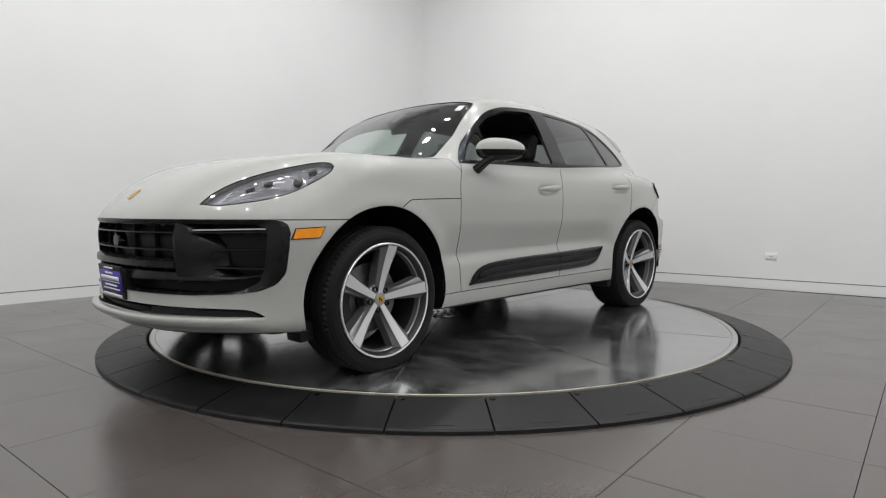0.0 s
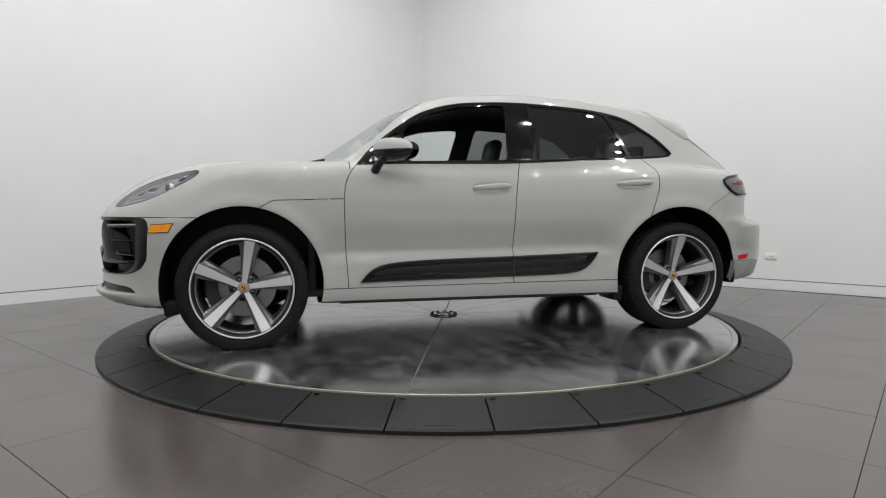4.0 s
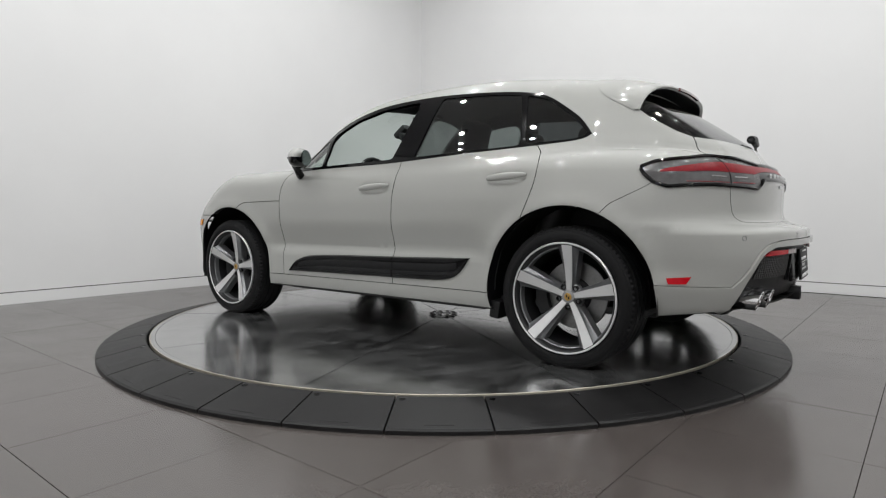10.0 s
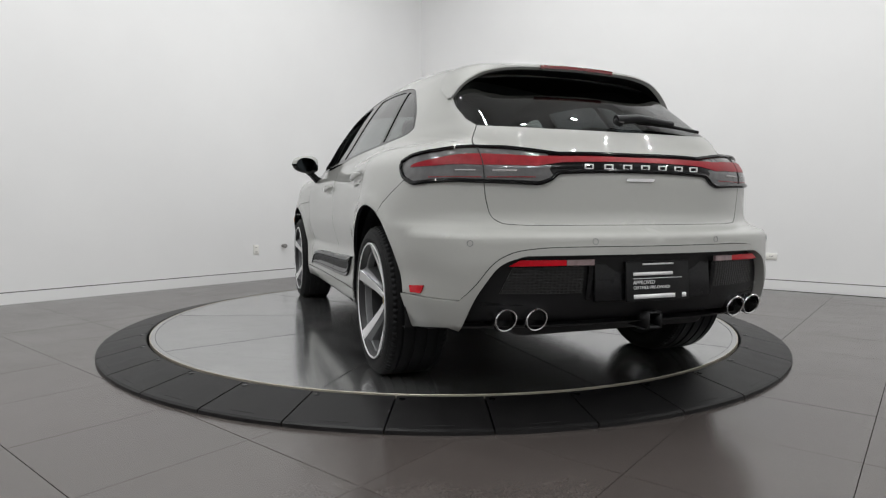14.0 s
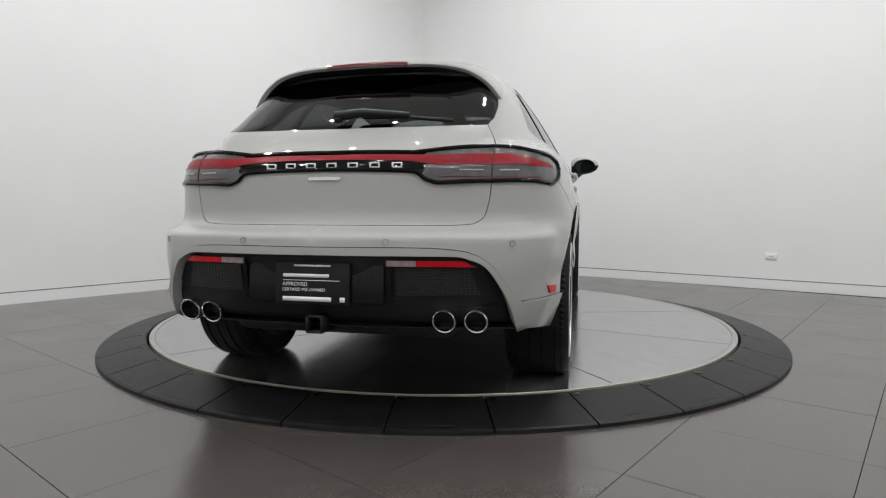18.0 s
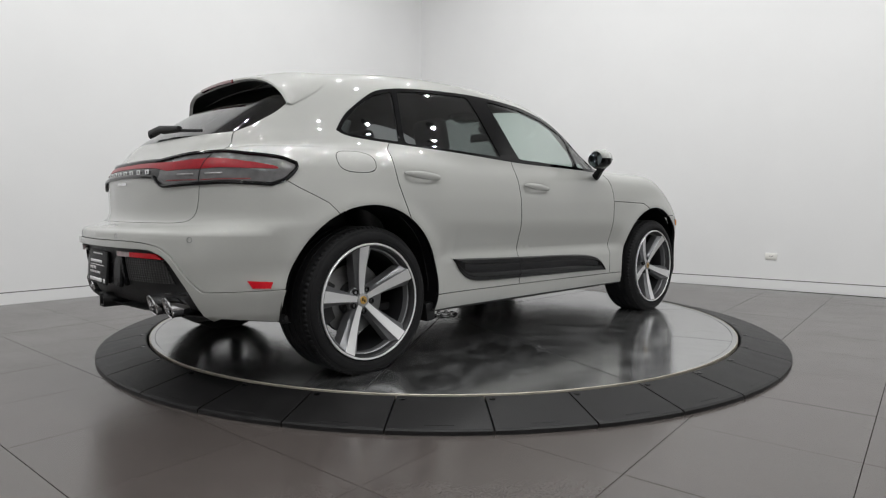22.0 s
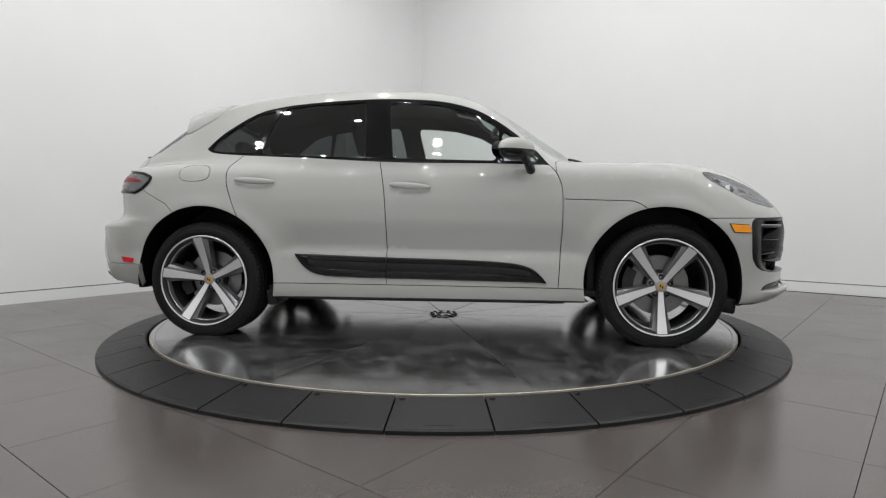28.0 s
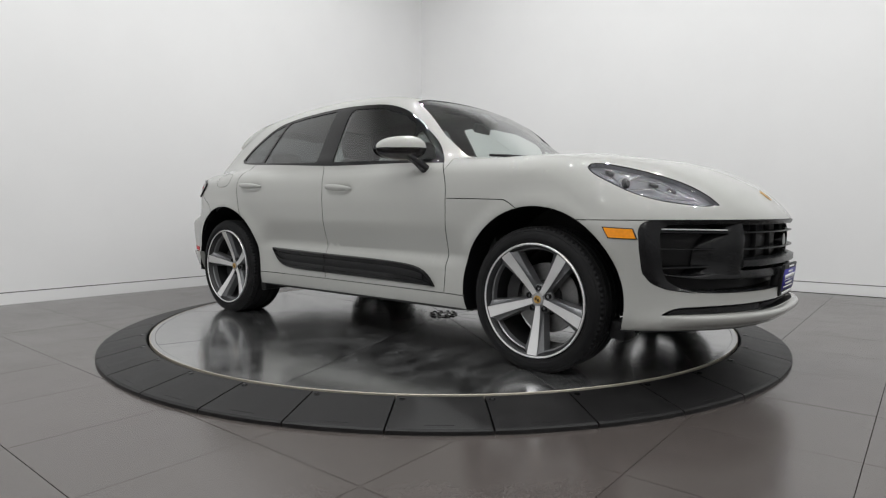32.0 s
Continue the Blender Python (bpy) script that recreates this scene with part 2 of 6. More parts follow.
EDGE_STRIP = plain("pale_metal_edge", (0.46, 0.42, 0.35), 0.35, 0.5, grain=30, amount=0.2)
# bed colour kept pale to stand for seam edges catching the lamps
SEAM_GLINT = plain("seam_glint_grey", (0.34, 0.34, 0.335), 0.55, 0.2, grain=40, amount=0.3)


def build_turntable():
    base = new("ramp_ring")
    tagged(base, "black moulded plastic ramp ring of sloping segments round the turntable", "ramp ring")
    step = 2 * math.pi / SEGMENTS
    bm = bmesh.new()
    gap = 0.004
    rows = []
    prof = ((DISC_R + 0.021, 0.002), (DISC_R + 0.021, FLOOR_TO_DISC - 0.004), (DISC_R + 0.027, FLOOR_TO_DISC), (RING_R - 0.012, 0.022), (RING_R, 0.016), (RING_R + 0.002, 0.0))
    n = 5
    for k in range(n + 1):
        a = -step / 2 + step * k / n
        row = []
        for r, z in prof:
            da = gap / r
            b = max(-step / 2 + da, min(step / 2 - da, a))
            row.append(bm.verts.new((r * math.cos(b), r * math.sin(b), z)))
        rows.append(row)
    for p, q in zip(rows, rows[1:]):
        for i in range(len(prof)):
            j = (i + 1) % len(prof)
            bm.faces.new((p[i], p[j], q[j], q[i]))
    bm.faces.new(rows[0][::-1])
    bm.faces.new(rows[-1])
    bmesh.ops.recalc_face_normals(bm, faces=bm.faces)
    me = bpy.data.meshes.new("segment")
    bm.to_mesh(me)
    bm.free()
    me.materials.append(RUBBER)
    bolt_bm = lathe_bm([(0.0, 0.0), (0.014, 0.0), (0.014, 0.004), (0.0, 0.005)], 12)
    bolt_me = bpy.data.meshes.new("bolt")
    bolt_bm.to_mesh(bolt_me)
    bolt_bm.free()
    bolt_me.materials.append(BLACK_GLOSS)
    # a long shallow grip mark near the foot of each slope
    slope = math.degrees(math.atan2(FLOOR_TO_DISC - 0.022, RING_R - DISC_R - 0.039))
    mark = box_bm((0.006, 0.12, 0.003), pose(RING_R - 0.040, 0, 0.0268, 0, slope, 0), 0.0012, 1)
    mark_me = bpy.data.meshes.new("grip_mark")
    mark.to_mesh(mark_me)
    mark.free()
    mark_me.materials.append(RUBBER)
    for k in range(SEGMENTS):
        a = 360 / SEGMENTS * k + SEGMENT_TURN
        s = new("segment", me)
        s.parent = base
        s.matrix_basis = pose(0, 0, 0, 0, 0, a)
        g = new("grip_mark", mark_me)
        g.parent = base
        g.matrix_basis = pose(0, 0, 0, 0, 0, a)
        b = new("bolt", bolt_me)
        b.parent = base
        ra = radians(a - 360 / SEGMENTS / 2 + 0.85)
        b.matrix_basis = pose((DISC_R + 0.05) * math.cos(ra), (DISC_R + 0.05) * math.sin(ra), FLOOR_TO_DISC - 0.007)
    # the turning disc
    disc = new("turntable")
    tagged(disc, "round brushed steel turntable plate with radial seams and a bolted hub", "turntable")
    parts_n = 10
    for k in range(parts_n):
        a0, a1 = 2 * math.pi * k / parts_n, 2 * math.pi * (k + 1) / parts_n
        steps = 16
        top = []
        for rr in (0.108, DISC_R - 0.03):
            for i in range(steps + 1):
                a = a0 + (a1 - a0) * i / steps
                d = 0.0036 / rr
                a = max(a0 + d, min(a1 - d, a))
                top.append((rr * math.cos(a), rr * math.sin(a)))
        m = steps + 1
        loop = top[:m][::-1] + top[m:]
        b2 = slab_bm(loop, 0.012, pose(0, 0, -0.012))
        part("plate", b2, STEEL, disc, smooth=False)
    part("rim", lathe_bm([(DISC_R - 0.027, -0.05), (DISC_R - 0.027, 0.001), (DISC_R, 0.001), (DISC_R, -0.05)], 128, closed=True), STEEL, disc, "bright steel edge band")
    part("edge_strip", lathe_bm([(DISC_R - 0.001, -0.02), (DISC_R - 0.001, 0.001), (DISC_R + 0.0005, 0.003), (DISC_R + 0.003, 0.003), (DISC_R + 0.0045, 0.001), (DISC_R + 0.0045, -0.02)], 160, closed=True), EDGE_STRIP, disc, "thin pale metal edge strip")
    part("bed", lathe_bm([(0.0, -0.06), (DISC_R - 0.01, -0.06), (DISC_R - 0.01, -0.0125), (0, -0.0125)], 96), SEAM_GLINT, disc)
    part("hub", lathe_bm([(0.0, 0.003), (0.06, 0.003), (0.061, 0.010), (0.1, 0.010), (0.105, 0.006), (0.106, -0.008)], 40), STEEL, disc, "round steel hub plate with bolts")
    for k in range(10):
        a = 2 * math.pi * k / 10
        part("bolt", lathe_bm([(0.015, 0.0), (0.015, 0.004), (0.012, 0.006), (0, 0.006)], 10, Matrix.Translation((0.090 * math.cos(a), 0.090 * math.sin(a), 0.008))), BLACK, disc)
    return disc


SEGMENT_TURN = -79.8


LAMP_DROP = 0.18


def build_lamps():
    body = plain("dark_grey_lamp_can", (0.06, 0.06, 0.062), 0.45)
    master = None
    for i in range(6):
        for j in range(6):
            p = room(1.95 + i * 1.42, 1.95 + j * 1.42, ROOM_H)
            m = pose(p.x, p.y, p.z)
            if master is None:
                master = new("ceiling_spot")
                tagged(master, "round dark grey can spot under the ceiling, lit", "ceiling spot", "ceiling spots")
                part("canopy", lathe_bm([(0.0, 0.0), (0.06, 0.0), (0.06, -0.02), (0.05, -0.026), (0.0, -0.026)], 28), body, master)
                part("stem", tube_bm([(0, 0, -0.02), (0, 0, -LAMP_DROP + 0.11)], 0.009, 10), body, master)
                part("housing", lathe_bm([(0.0, 0.12), (0.06, 0.12), (0.082, 0.10), (0.084, 0.0), (0.078, -0.004), (0.074, 0.006), (0.0, 0.008)], 32, pose(0, 0, -LAMP_DROP)), body, master)
                part("lens", lathe_bm([(0.0, -0.001), (0.068, -0.001), (0.072, 0.004), (0, 0.006)], 32, pose(0, 0, -LAMP_DROP)), LENS, master, "glowing lens")
                master.matrix_basis = m
            else:
                copy_thing(master, m)
            data = bpy.data.lights.new("spot_light", "AREA")
            data.shape, data.size, data.energy = "DISK", 0.09, LAMP_WATTS if i in (0, 5) or j in (0, 5) else MIDDLE_WATTS
            data.color = (0.993, 1.0, 1.0)
            new("spot_light", data).matrix_basis = pose(p.x, p.y, p.z - LAMP_DROP - 0.012)


def build_outlets():
    plate = plain("white_outlet_plastic", (0.72, 0.71, 0.67), 0.4)
    hole = plain("dark_socket_slot", (0.05, 0.05, 0.05), 0.6)
    for at, out, upright in ((OUTLET_R, -OUT_B, False), (OUTLET_L, -OUT_A, True)):
        side = Vector((0, 0, 1)).cross(out)
        m = Matrix((side, Vector((0, 0, 1)), out)).transposed().to_4x4()
        m.translation = at
        ob = new("wall_outlet")
        tagged(ob, "small white double power outlet low on the white wall", "outlet", "wall outlets")
        part("cover", box_bm((0.118, 0.072, 0.008), pose(0, 0, 0.004), 0.003), plate, ob)
        for dx in ((-0.027, 0.027) if upright else (0,)):
            w = 0.018 if upright else 0.034
            part("socket", slab_bm(rounded([(dx - w, -0.017), (dx + w, -0.017), (dx + w, 0.017), (dx - w, 0.017)], 0.005), 0.003, pose(0, 0, 0.008)), plate, ob)
            for step in (-0.010, 0.010):
                at_slot = pose(dx, step * 0.7, 0.0113) if upright else pose(step, 0, 0.0113)
                part("slot", box_bm((0.011, 0.004, 0.001) if upright else (0.008, 0.013, 0.001), at_slot), hole, ob)
        ob.matrix_basis = m @ pose(0, 0, 0, 0, 0, 90 if upright else 0)
    # a small round stop on the wall beside the upright outlet
    knob = new("door_stop")
    tagged(knob, "small round grey metal door stop on the white wall", "door stop")
    grey_metal = plain("dull_grey_metal", (0.30, 0.29, 0.28), 0.35, 0.7)
    part("stem", lathe_bm([(0.0, 0.0), (0.022, 0.0), (0.022, 0.004), (0.009, 0.008), (0.009, 0.04), (0, 0.04)], 20), grey_metal, knob)
    part("ball", lathe_bm([(0.0, 0.034), (0.018, 0.038), (0.027, 0.050), (0.026, 0.062), (0.017, 0.074), (0.0, 0.078)], 24), grey_metal, knob)
    side = Vector((0, 0, 1)).cross(-OUT_A)
    m = Matrix((side, Vector((0, 0, 1)), -OUT_A)).transposed().to_4x4()
    m.translation = room(2.60, 0, 0.412)
    knob.matrix_basis = m


OUTLET_R, OUTLET_L = room(0, 4.99, 0.365), room(2.99, 0, 0.38)
build_room()
build_floor()
TABLE = build_turntable()
build_lamps()
build_outlets()


# ---- the car's body surface: a rounded meeting of side, top, front and rear forms ----
def curve(*pts, soft=0.03):
    """A smooth curve through about (place, value) pairs: monotone pieces, then eased over the length soft."""
    xs, ys = np.array([p[0] for p in pts], float), np.array([p[1] for p in pts], float)
    if xs[0] > xs[-1]:
        xs, ys = xs[::-1], ys[::-1]
    h, d = np.diff(xs), np.diff(ys) / np.diff(xs)
    m = np.zeros(len(xs))
    m[0], m[-1] = d[0], d[-1]
    for i in range(1, len(xs) - 1):
        if d[i - 1] * d[i] > 0:
            w1, w2 = 2 * h[i] + h[i - 1], h[i] + 2 * h[i - 1]
            m[i] = (w1 + w2) / (w1 / d[i - 1] + w2 / d[i])
    step = soft / 12
    fine = np.arange(xs[0] - 6 * soft, xs[-1] + 6 * soft, step)
    x = np.clip(fine, xs[0], xs[-1])
    i = np.clip(np.searchsorted(xs, x) - 1, 0, len(xs) - 2)
    t = (x - xs[i]) / h[i]
    t2, t3 = t * t, t * t * t
    v = (2 * t3 - 3 * t2 + 1) * ys[i] + (t3 - 2 * t2 + t) * h[i] * m[i] + (3 * t2 - 2 * t3) * ys[i + 1] + (t3 - t2) * h[i] * m[i + 1]
    v = v + np.where(fine < xs[0], (fine - xs[0]) * m[0], 0) + np.where(fine > xs[-1], (fine - xs[-1]) * m[-1], 0)
    k = np.exp(-0.5 * (np.arange(-36, 37) / 12) ** 2)
    v = np.convolve(v, k / k.sum(), mode="valid")
    fine = fine[36:-36]

    def at(x):
        return np.interp(np.asarray(x, float), fine, v)

    return at


def soft_max(a, b, k):
    d = np.clip(0.5 + 0.5 * (a - b) / k, 0, 1)
    return b + (a - b) * d + k * d * (1 - d)


def soft_min(a, b, k):
    return -soft_max(-a, -b, k)


def hump(x, c, w):
    return np.exp(-(((x - c) / w) ** 2))


FRONT_HUB, REAR_HUB, HUB_Z, ARCH_R = 1.388, -1.419, 0.362, 0.45
NOSE_X = 2.338
HANDLE_AT = ((-0.10, 0.947), (-1.078, 0.981))
# half width of the lower body along its length, and its change with height
side_plan = curve((2.4, 0.86), (2.1, 0.915), (1.8, 0.945), (1.4, 0.955), (1.0, 0.94), (0.6, 0.927), (0.0, 0.924), (-0.6, 0.926), (-1.0, 0.94), (-1.4, 0.957), (-1.7, 0.94), (-2.0, 0.89), (-2.4, 0.81), soft=0.06)
side_section = curve((0.18, -0.05), (0.25, -0.028), (0.33, -0.012), (0.40, -0.014), (0.52, -0.018), (0.60, -0.008), (0.70, 0.0), (0.84, 0.004), (0.93, -0.004), (1.00, -0.018), (1.06, -0.042), (1.12, -0.085), (1.2, -0.15), soft=0.011)
# extra tuck of the upper side towards the ends
tuck = curve((2.4, 0.30), (1.9, 0.16), (1.6, 0.05), (1.2, 0.0), (-1.2, 0.0), (-1.6, 0.03), (-1.9, 0.07), (-2.4, 0.14), soft=0.08)
hood_line = curve((2.385, 0.70), (2.355, 0.745), (2.31, 0.79), (2.235, 0.86), (2.13, 0.945), (1.97, 1.03), (1.8, 1.073), (1.6, 1.092), (1.3, 1.102), (1.05, 1.11), (0.8, 1.115), (0.0, 1.12), (-1.2, 1.14), (-1.7, 1.12), (-2.05, 1.095), (-2.25, 1.05), soft=0.035)
front_face = curve((0.18, -0.24), (0.22, -0.11), (0.252, -0.035), (0.28, -0.010), (0.31, -0.010), (0.34, -0.016), (0.42, -0.02), (0.55, -0.008), (0.68, 0.0), (0.76, 0.0), (0.9, -0.04), soft=0.011)
rear_face = curve((0.20, -2.16), (0.27, -2.25), (0.34, -2.33), (0.48, -2.375), (0.60, -2.39), (0.69, -2.388), (0.712, -2.374), (0.726, -2.32), (0.742, -2.268), (0.80, -2.25), (0.93, -2.252), (1.04, -2.215), (1.10, -2.135), (1.2, -2.0), soft=0.007)
roof_line = curve((3.0, -0.8), (1.2, 0.955), (0.95, 1.148), (0.85, 1.217), (0.69, 1.322), (0.50, 1.452), (0.30, 1.541), (0.15, 1.579), (-0.08, 1.607), (-0.27, 1.62), (-0.54, 1.624), (-0.84, 1.612), (-1.14, 1.583), (-1.40, 1.546), (-1.58, 1.498), (-1.70, 1.425), (-1.80, 1.365), (-2.02, 1.212), (-2.17, 1.095), (-2.24, 0.86), (-2.6, 0.1), soft=0.055)
glass_plan = curve((1.2, 0.74), (0.95, 0.80), (0.6, 0.848), (0.2, 0.87), (-0.2, 0.876), (-0.6, 0.87), (-1.1, 0.835), (-1.46, 0.79), (-1.75, 0.715), (-1.95, 0.645), (-2.2, 0.54), soft=0.06)
glass_lean = curve((1.0, 0.0), (1.1, 0.0), (1.2, 0.052), (1.3, 0.11), (1.4, 0.172), (1.5, 0.245), (1.6, 0.33), soft=0.011)


belly = curve((2.5, 0.242), (1.9, 0.242), (1.75, 0.245), (-1.70, 0.245), (-1.78, 0.285), (-1.85, 0.295), (-1.95, 0.308), (-2.12, 0.330), (-2.45, 0.355), soft=0.02)


def nose_back(y):
    return 0.582 * np.abs(y) ** 2.6


def body_field(x, y, z):
    """Below zero inside the car's outer skin."""
    x, y, z = (np.asarray(v, float) for v in (x, y, z))
    ay = np.abs(y)
    w = side_plan(x) + side_section(z) - tuck(x) * np.clip(z - 0.72, 0, 1) * 1.6
    # arch lips stand proud round the wheels
    for hub in (FRONT_HUB, REAR_HUB):
        r = np.hypot(x - hub, z - HUB_Z - 0.01)
        w = w + 0.012 * hump(r, ARCH_R + 0.01, 0.05) * np.clip((z - 0.2) / 0.2, 0, 1)
    # hollow flank of the doors, turning out again below a crease
    crease = 0.556 - 0.012 * x
    flank = np.clip((crease + 0.19 - z) / 0.19, 0, 1)
    w = w - 0.026 * flank * flank * (3 - 2 * flank) * np.clip((z - crease + 0.055) / 0.055, 0, 1) * np.clip((0.98 - np.abs(x)) / 0.16, 0, 1)
    # the lower corner behind the rear wheel turns under below a crease
    w = w - 0.32 * np.clip(0.452 - z, 0, 0.25) * np.clip((-1.60 - x) / 0.12, 0, 1)
    # finger cups behind the door handles
    for hx, hz in HANDLE_AT:
        w = w - 0.015 * np.exp(-(((x - hx) / 0.105) ** 4)) * np.exp(-(((z - hz + 0.012) / 0.027) ** 2))
    side = ay - w
    xn = x + nose_back(y) * np.clip((x - 0.6) / 1.0, 0, 1)
    top = z - (hood_line(xn) - 0.02 * (ay / 0.8) ** 2 * np.clip((1.6 - x) / 0.5, 0, 1) + 0.012 * hump(ay, 0.62, 0.16) * hump(x, 1.45, 0.5))
    front = xn - NOSE_X - front_face(z)
    rear = rear_face(z) + 0.35 * ay ** 2.45 + 1.9 * np.clip(ay - 0.7, 0, 1) ** 2 - x
    low = soft_max(soft_max(side, top * 0.92, 0.09), soft_max(front, rear, 0.02), 0.10)
    gw = glass_plan(x) - glass_lean(z)
    xr = x - 0.16 * ay ** 2 * np.clip((-1.3 - x) / 0.5, 0, 1) + 0.30 * ay ** 2 * np.clip((x - 0.1) / 0.5, 0, 1)
    roof = (z - roof_line(xr) + 0.085 * ay ** 2) * 0.75
    house = soft_max(soft_max(ay - gw, roof, 0.075), 0.92 - z, 0.02)
    f = soft_min(low, house, 0.035)
    return soft_max(f, belly(x) - z, 0.02)


CORE_F, CORE_R, CORE_Z, SPAN = 1.35, -1.30, 0.70, 0.9


def skin(s, q):
    """The skin's points for the unrolled coordinates s (along) and q (round)."""
    s, q = np.asarray(s, float), np.asarray(q, float)
    phi = q / SPAN
    over = np.where(s > CORE_F, (s - CORE_F) / SPAN, np.where(s < CORE_R, (s - CORE_R) / SPAN, 0.0))
    over = np.clip(over, -math.pi / 2, math.pi / 2)
    ox = np.clip(s, CORE_R, CORE_F)
    d = np.stack([np.sin(over), np.cos(over) * np.cos(phi), np.cos(over) * np.sin(phi)], -1)
    o = np.stack([ox, np.zeros_like(ox), np.full_like(ox, CORE_Z)], -1)
    lo, hi = np.full(s.shape, 0.02), np.full(s.shape, 1.9)
    for _ in range(34):
        mid = (lo + hi) / 2
        p = o + d * mid[..., None]
        inside = body_field(p[..., 0], p[..., 1], p[..., 2]) < 0
        lo, hi = np.where(inside, mid, lo), np.where(inside, hi, mid)
    return o + d * hi[..., None]


def unroll(p):
    """The unrolled coordinates of points near the skin (y from zero up)."""
    p = np.asarray(p, float)
    y, z = np.abs(p[..., 1]), p[..., 2] - CORE_Z
    q = np.arctan2(z, y) * SPAN
    r = np.hypot(y, z)
    x = p[..., 0]
    s = np.where(x > CORE_F, CORE_F + np.arctan2(x - CORE_F, r) * SPAN, np.where(x < CORE_R, CORE_R - np.arctan2(CORE_R - x, r) * SPAN, x))
    return np.stack([s, q], -1)


def normals_at(p, h=2e-4):
    g = []
    for k in range(3):
        a, b = p.copy(), p.copy()
        a[:, k] += h
        b[:, k] -= h
        g.append(body_field(a[:, 0], a[:, 1], a[:, 2]) - body_field(b[:, 0], b[:, 1], b[:, 2]))
    g = np.stack(g, -1)
    return g / np.maximum(np.linalg.norm(g, axis=1, keepdims=True), 1e-12)


def cast(points, way, far):
    """Move points along way (from far outside, inwards) on to the skin."""
    p0 = np.asarray(points, float)
    way = np.asarray(way, float)
    t = np.linspace(0, far, 260)
    ray = p0[None] + way * t[:, None, None]
    f = body_field(ray[..., 0], ray[..., 1], ray[..., 2])
    hit = np.argmax(f < 0, axis=0)
    lo, hi = t[np.maximum(hit - 1, 0)], t[hit]
    for _ in range(14):
        mid = (lo + hi) / 2
        inside = body_field(*(p0 + way * mid[:, None]).T) < 0
        lo, hi = np.where(inside, lo, mid), np.where(inside, mid, hi)
    return p0 + way * hi[:, None]


# ---- the skin cut into panels along its seams ----
def along(pts, step=0.02, smooth=False):
    """Points at even steps along a line of points, bent smoothly through them if asked."""
    p = np.array(pts, float)
    if smooth and len(p) > 2:
        e = np.vstack([2 * p[0] - p[1], p, 2 * p[-1] - p[-2]])
        out = []
        for i in range(1, len(e) - 2):
            t = np.linspace(0, 1, 12, endpoint=False)[:, None]
            a, b, c, d = e[i - 1], e[i], e[i + 1], e[i + 2]
            out.append(0.5 * (2 * b + (c - a) * t + (2 * a - 5 * b + 4 * c - d) * t ** 2 + (3 * b - a - 3 * c + d) * t ** 3))
        p = np.vstack(out + [p[-1:]])
    seg = np.linalg.norm(np.diff(p, axis=0), axis=1)
    cum = np.concatenate([[0], np.cumsum(seg)])
    n = max(2, int(cum[-1] / step) + 1)
    k = np.linspace(0, cum[-1], n)
    return np.stack([np.interp(k, cum, p[:, j]) for j in range(p.shape[1])], -1)


def from_side(pts, smooth=False):
    p = along(pts, 0.02, smooth)
    return unroll(cast(np.stack([p[:, 0], np.full(len(p), 1.3), p[:, 1]], -1), (0, -1, 0), 1.29))


def from_front(pts, smooth=False):
    p = along(pts, 0.02, smooth)
    return unroll(cast(np.stack([np.full(len(p), 2.9), p[:, 0], p[:, 1]], -1), (-1, 0, 0), 2.0))


def from_rear(pts, smooth=False):
    p = along(pts, 0.02, smooth)
    return unroll(cast(np.stack([np.full(len(p), -3.0), p[:, 0], p[:, 1]], -1), (1, 0, 0), 2.4))


def from_top(pts, smooth=False):
    p = along(pts, 0.02, smooth)
    return unroll(cast(np.stack([p[:, 0], p[:, 1], np.full(len(p), 1.9)], -1), (0, 0, -1), 1.5))


def near(pts, smooth=False):
    return unroll(along(pts, 0.02, smooth))


# seams of the one side, in metres ahead of the plate's axis and above it
FRONT_SEAM = [(0.79, 0.335), (0.80, 0.50), (0.81, 0.70), (0.812, 0.86), (0.803, 0.95), (0.775, 1.02), (0.735, 1.072)]
MID_SEAM = [(-0.25, 0.335), (-0.25, 0.55), (-0.25, 0.70), (-0.255, 0.82), (-0.262, 0.91), (-0.275, 1.0), (-0.295, 1.097)]
BACK_SEAM = [(-1.13, 0.66), (-1.182, 0.76), (-1.222, 0.86), (-1.252, 0.95), (-1.26, 1.04), (-1.24, 1.10), (-1.20, 1.146)]
BELT = [(0.735, 1.072), (0.41, 1.084), (0.0, 1.09), (-0.295, 1.099), (-0.79, 1.128), (-1.13, 1.147), (-1.36, 1.164), (-1.44, 1.178), (-1.475, 1.20)]
DAYLIGHT_TOP = [(-1.475, 1.20), (-1.42, 1.265), (-1.35, 1.325), (-1.183, 1.432), (-1.042, 1.475), (-0.82, 1.503), (-0.457, 1.523), (-0.198, 1.52), (0.062, 1.497), (0.282, 1.434), (0.45, 1.335), (0.63, 1.19), (0.735, 1.072)]
PANE_TRI = [(0.672, 1.096), (0.612, 1.172), (0.475, 1.290), (0.452, 1.275), (0.434, 1.10)]
PANE_FRONT = [(0.414, 1.10), (0.434, 1.28), (0.422, 1.325), (0.26, 1.418), (0.05, 1.475), (-0.19, 1.498), (-0.262, 1.495), (-0.272, 1.46), (-0.215, 1.118)]
PANE_REAR = [(-0.385, 1.122), (-0.435, 1.507), (-0.80, 1.489), (-1.0, 1.467), (-1.050, 1.32), (-1.090, 1.157), (-0.79, 1.142)]
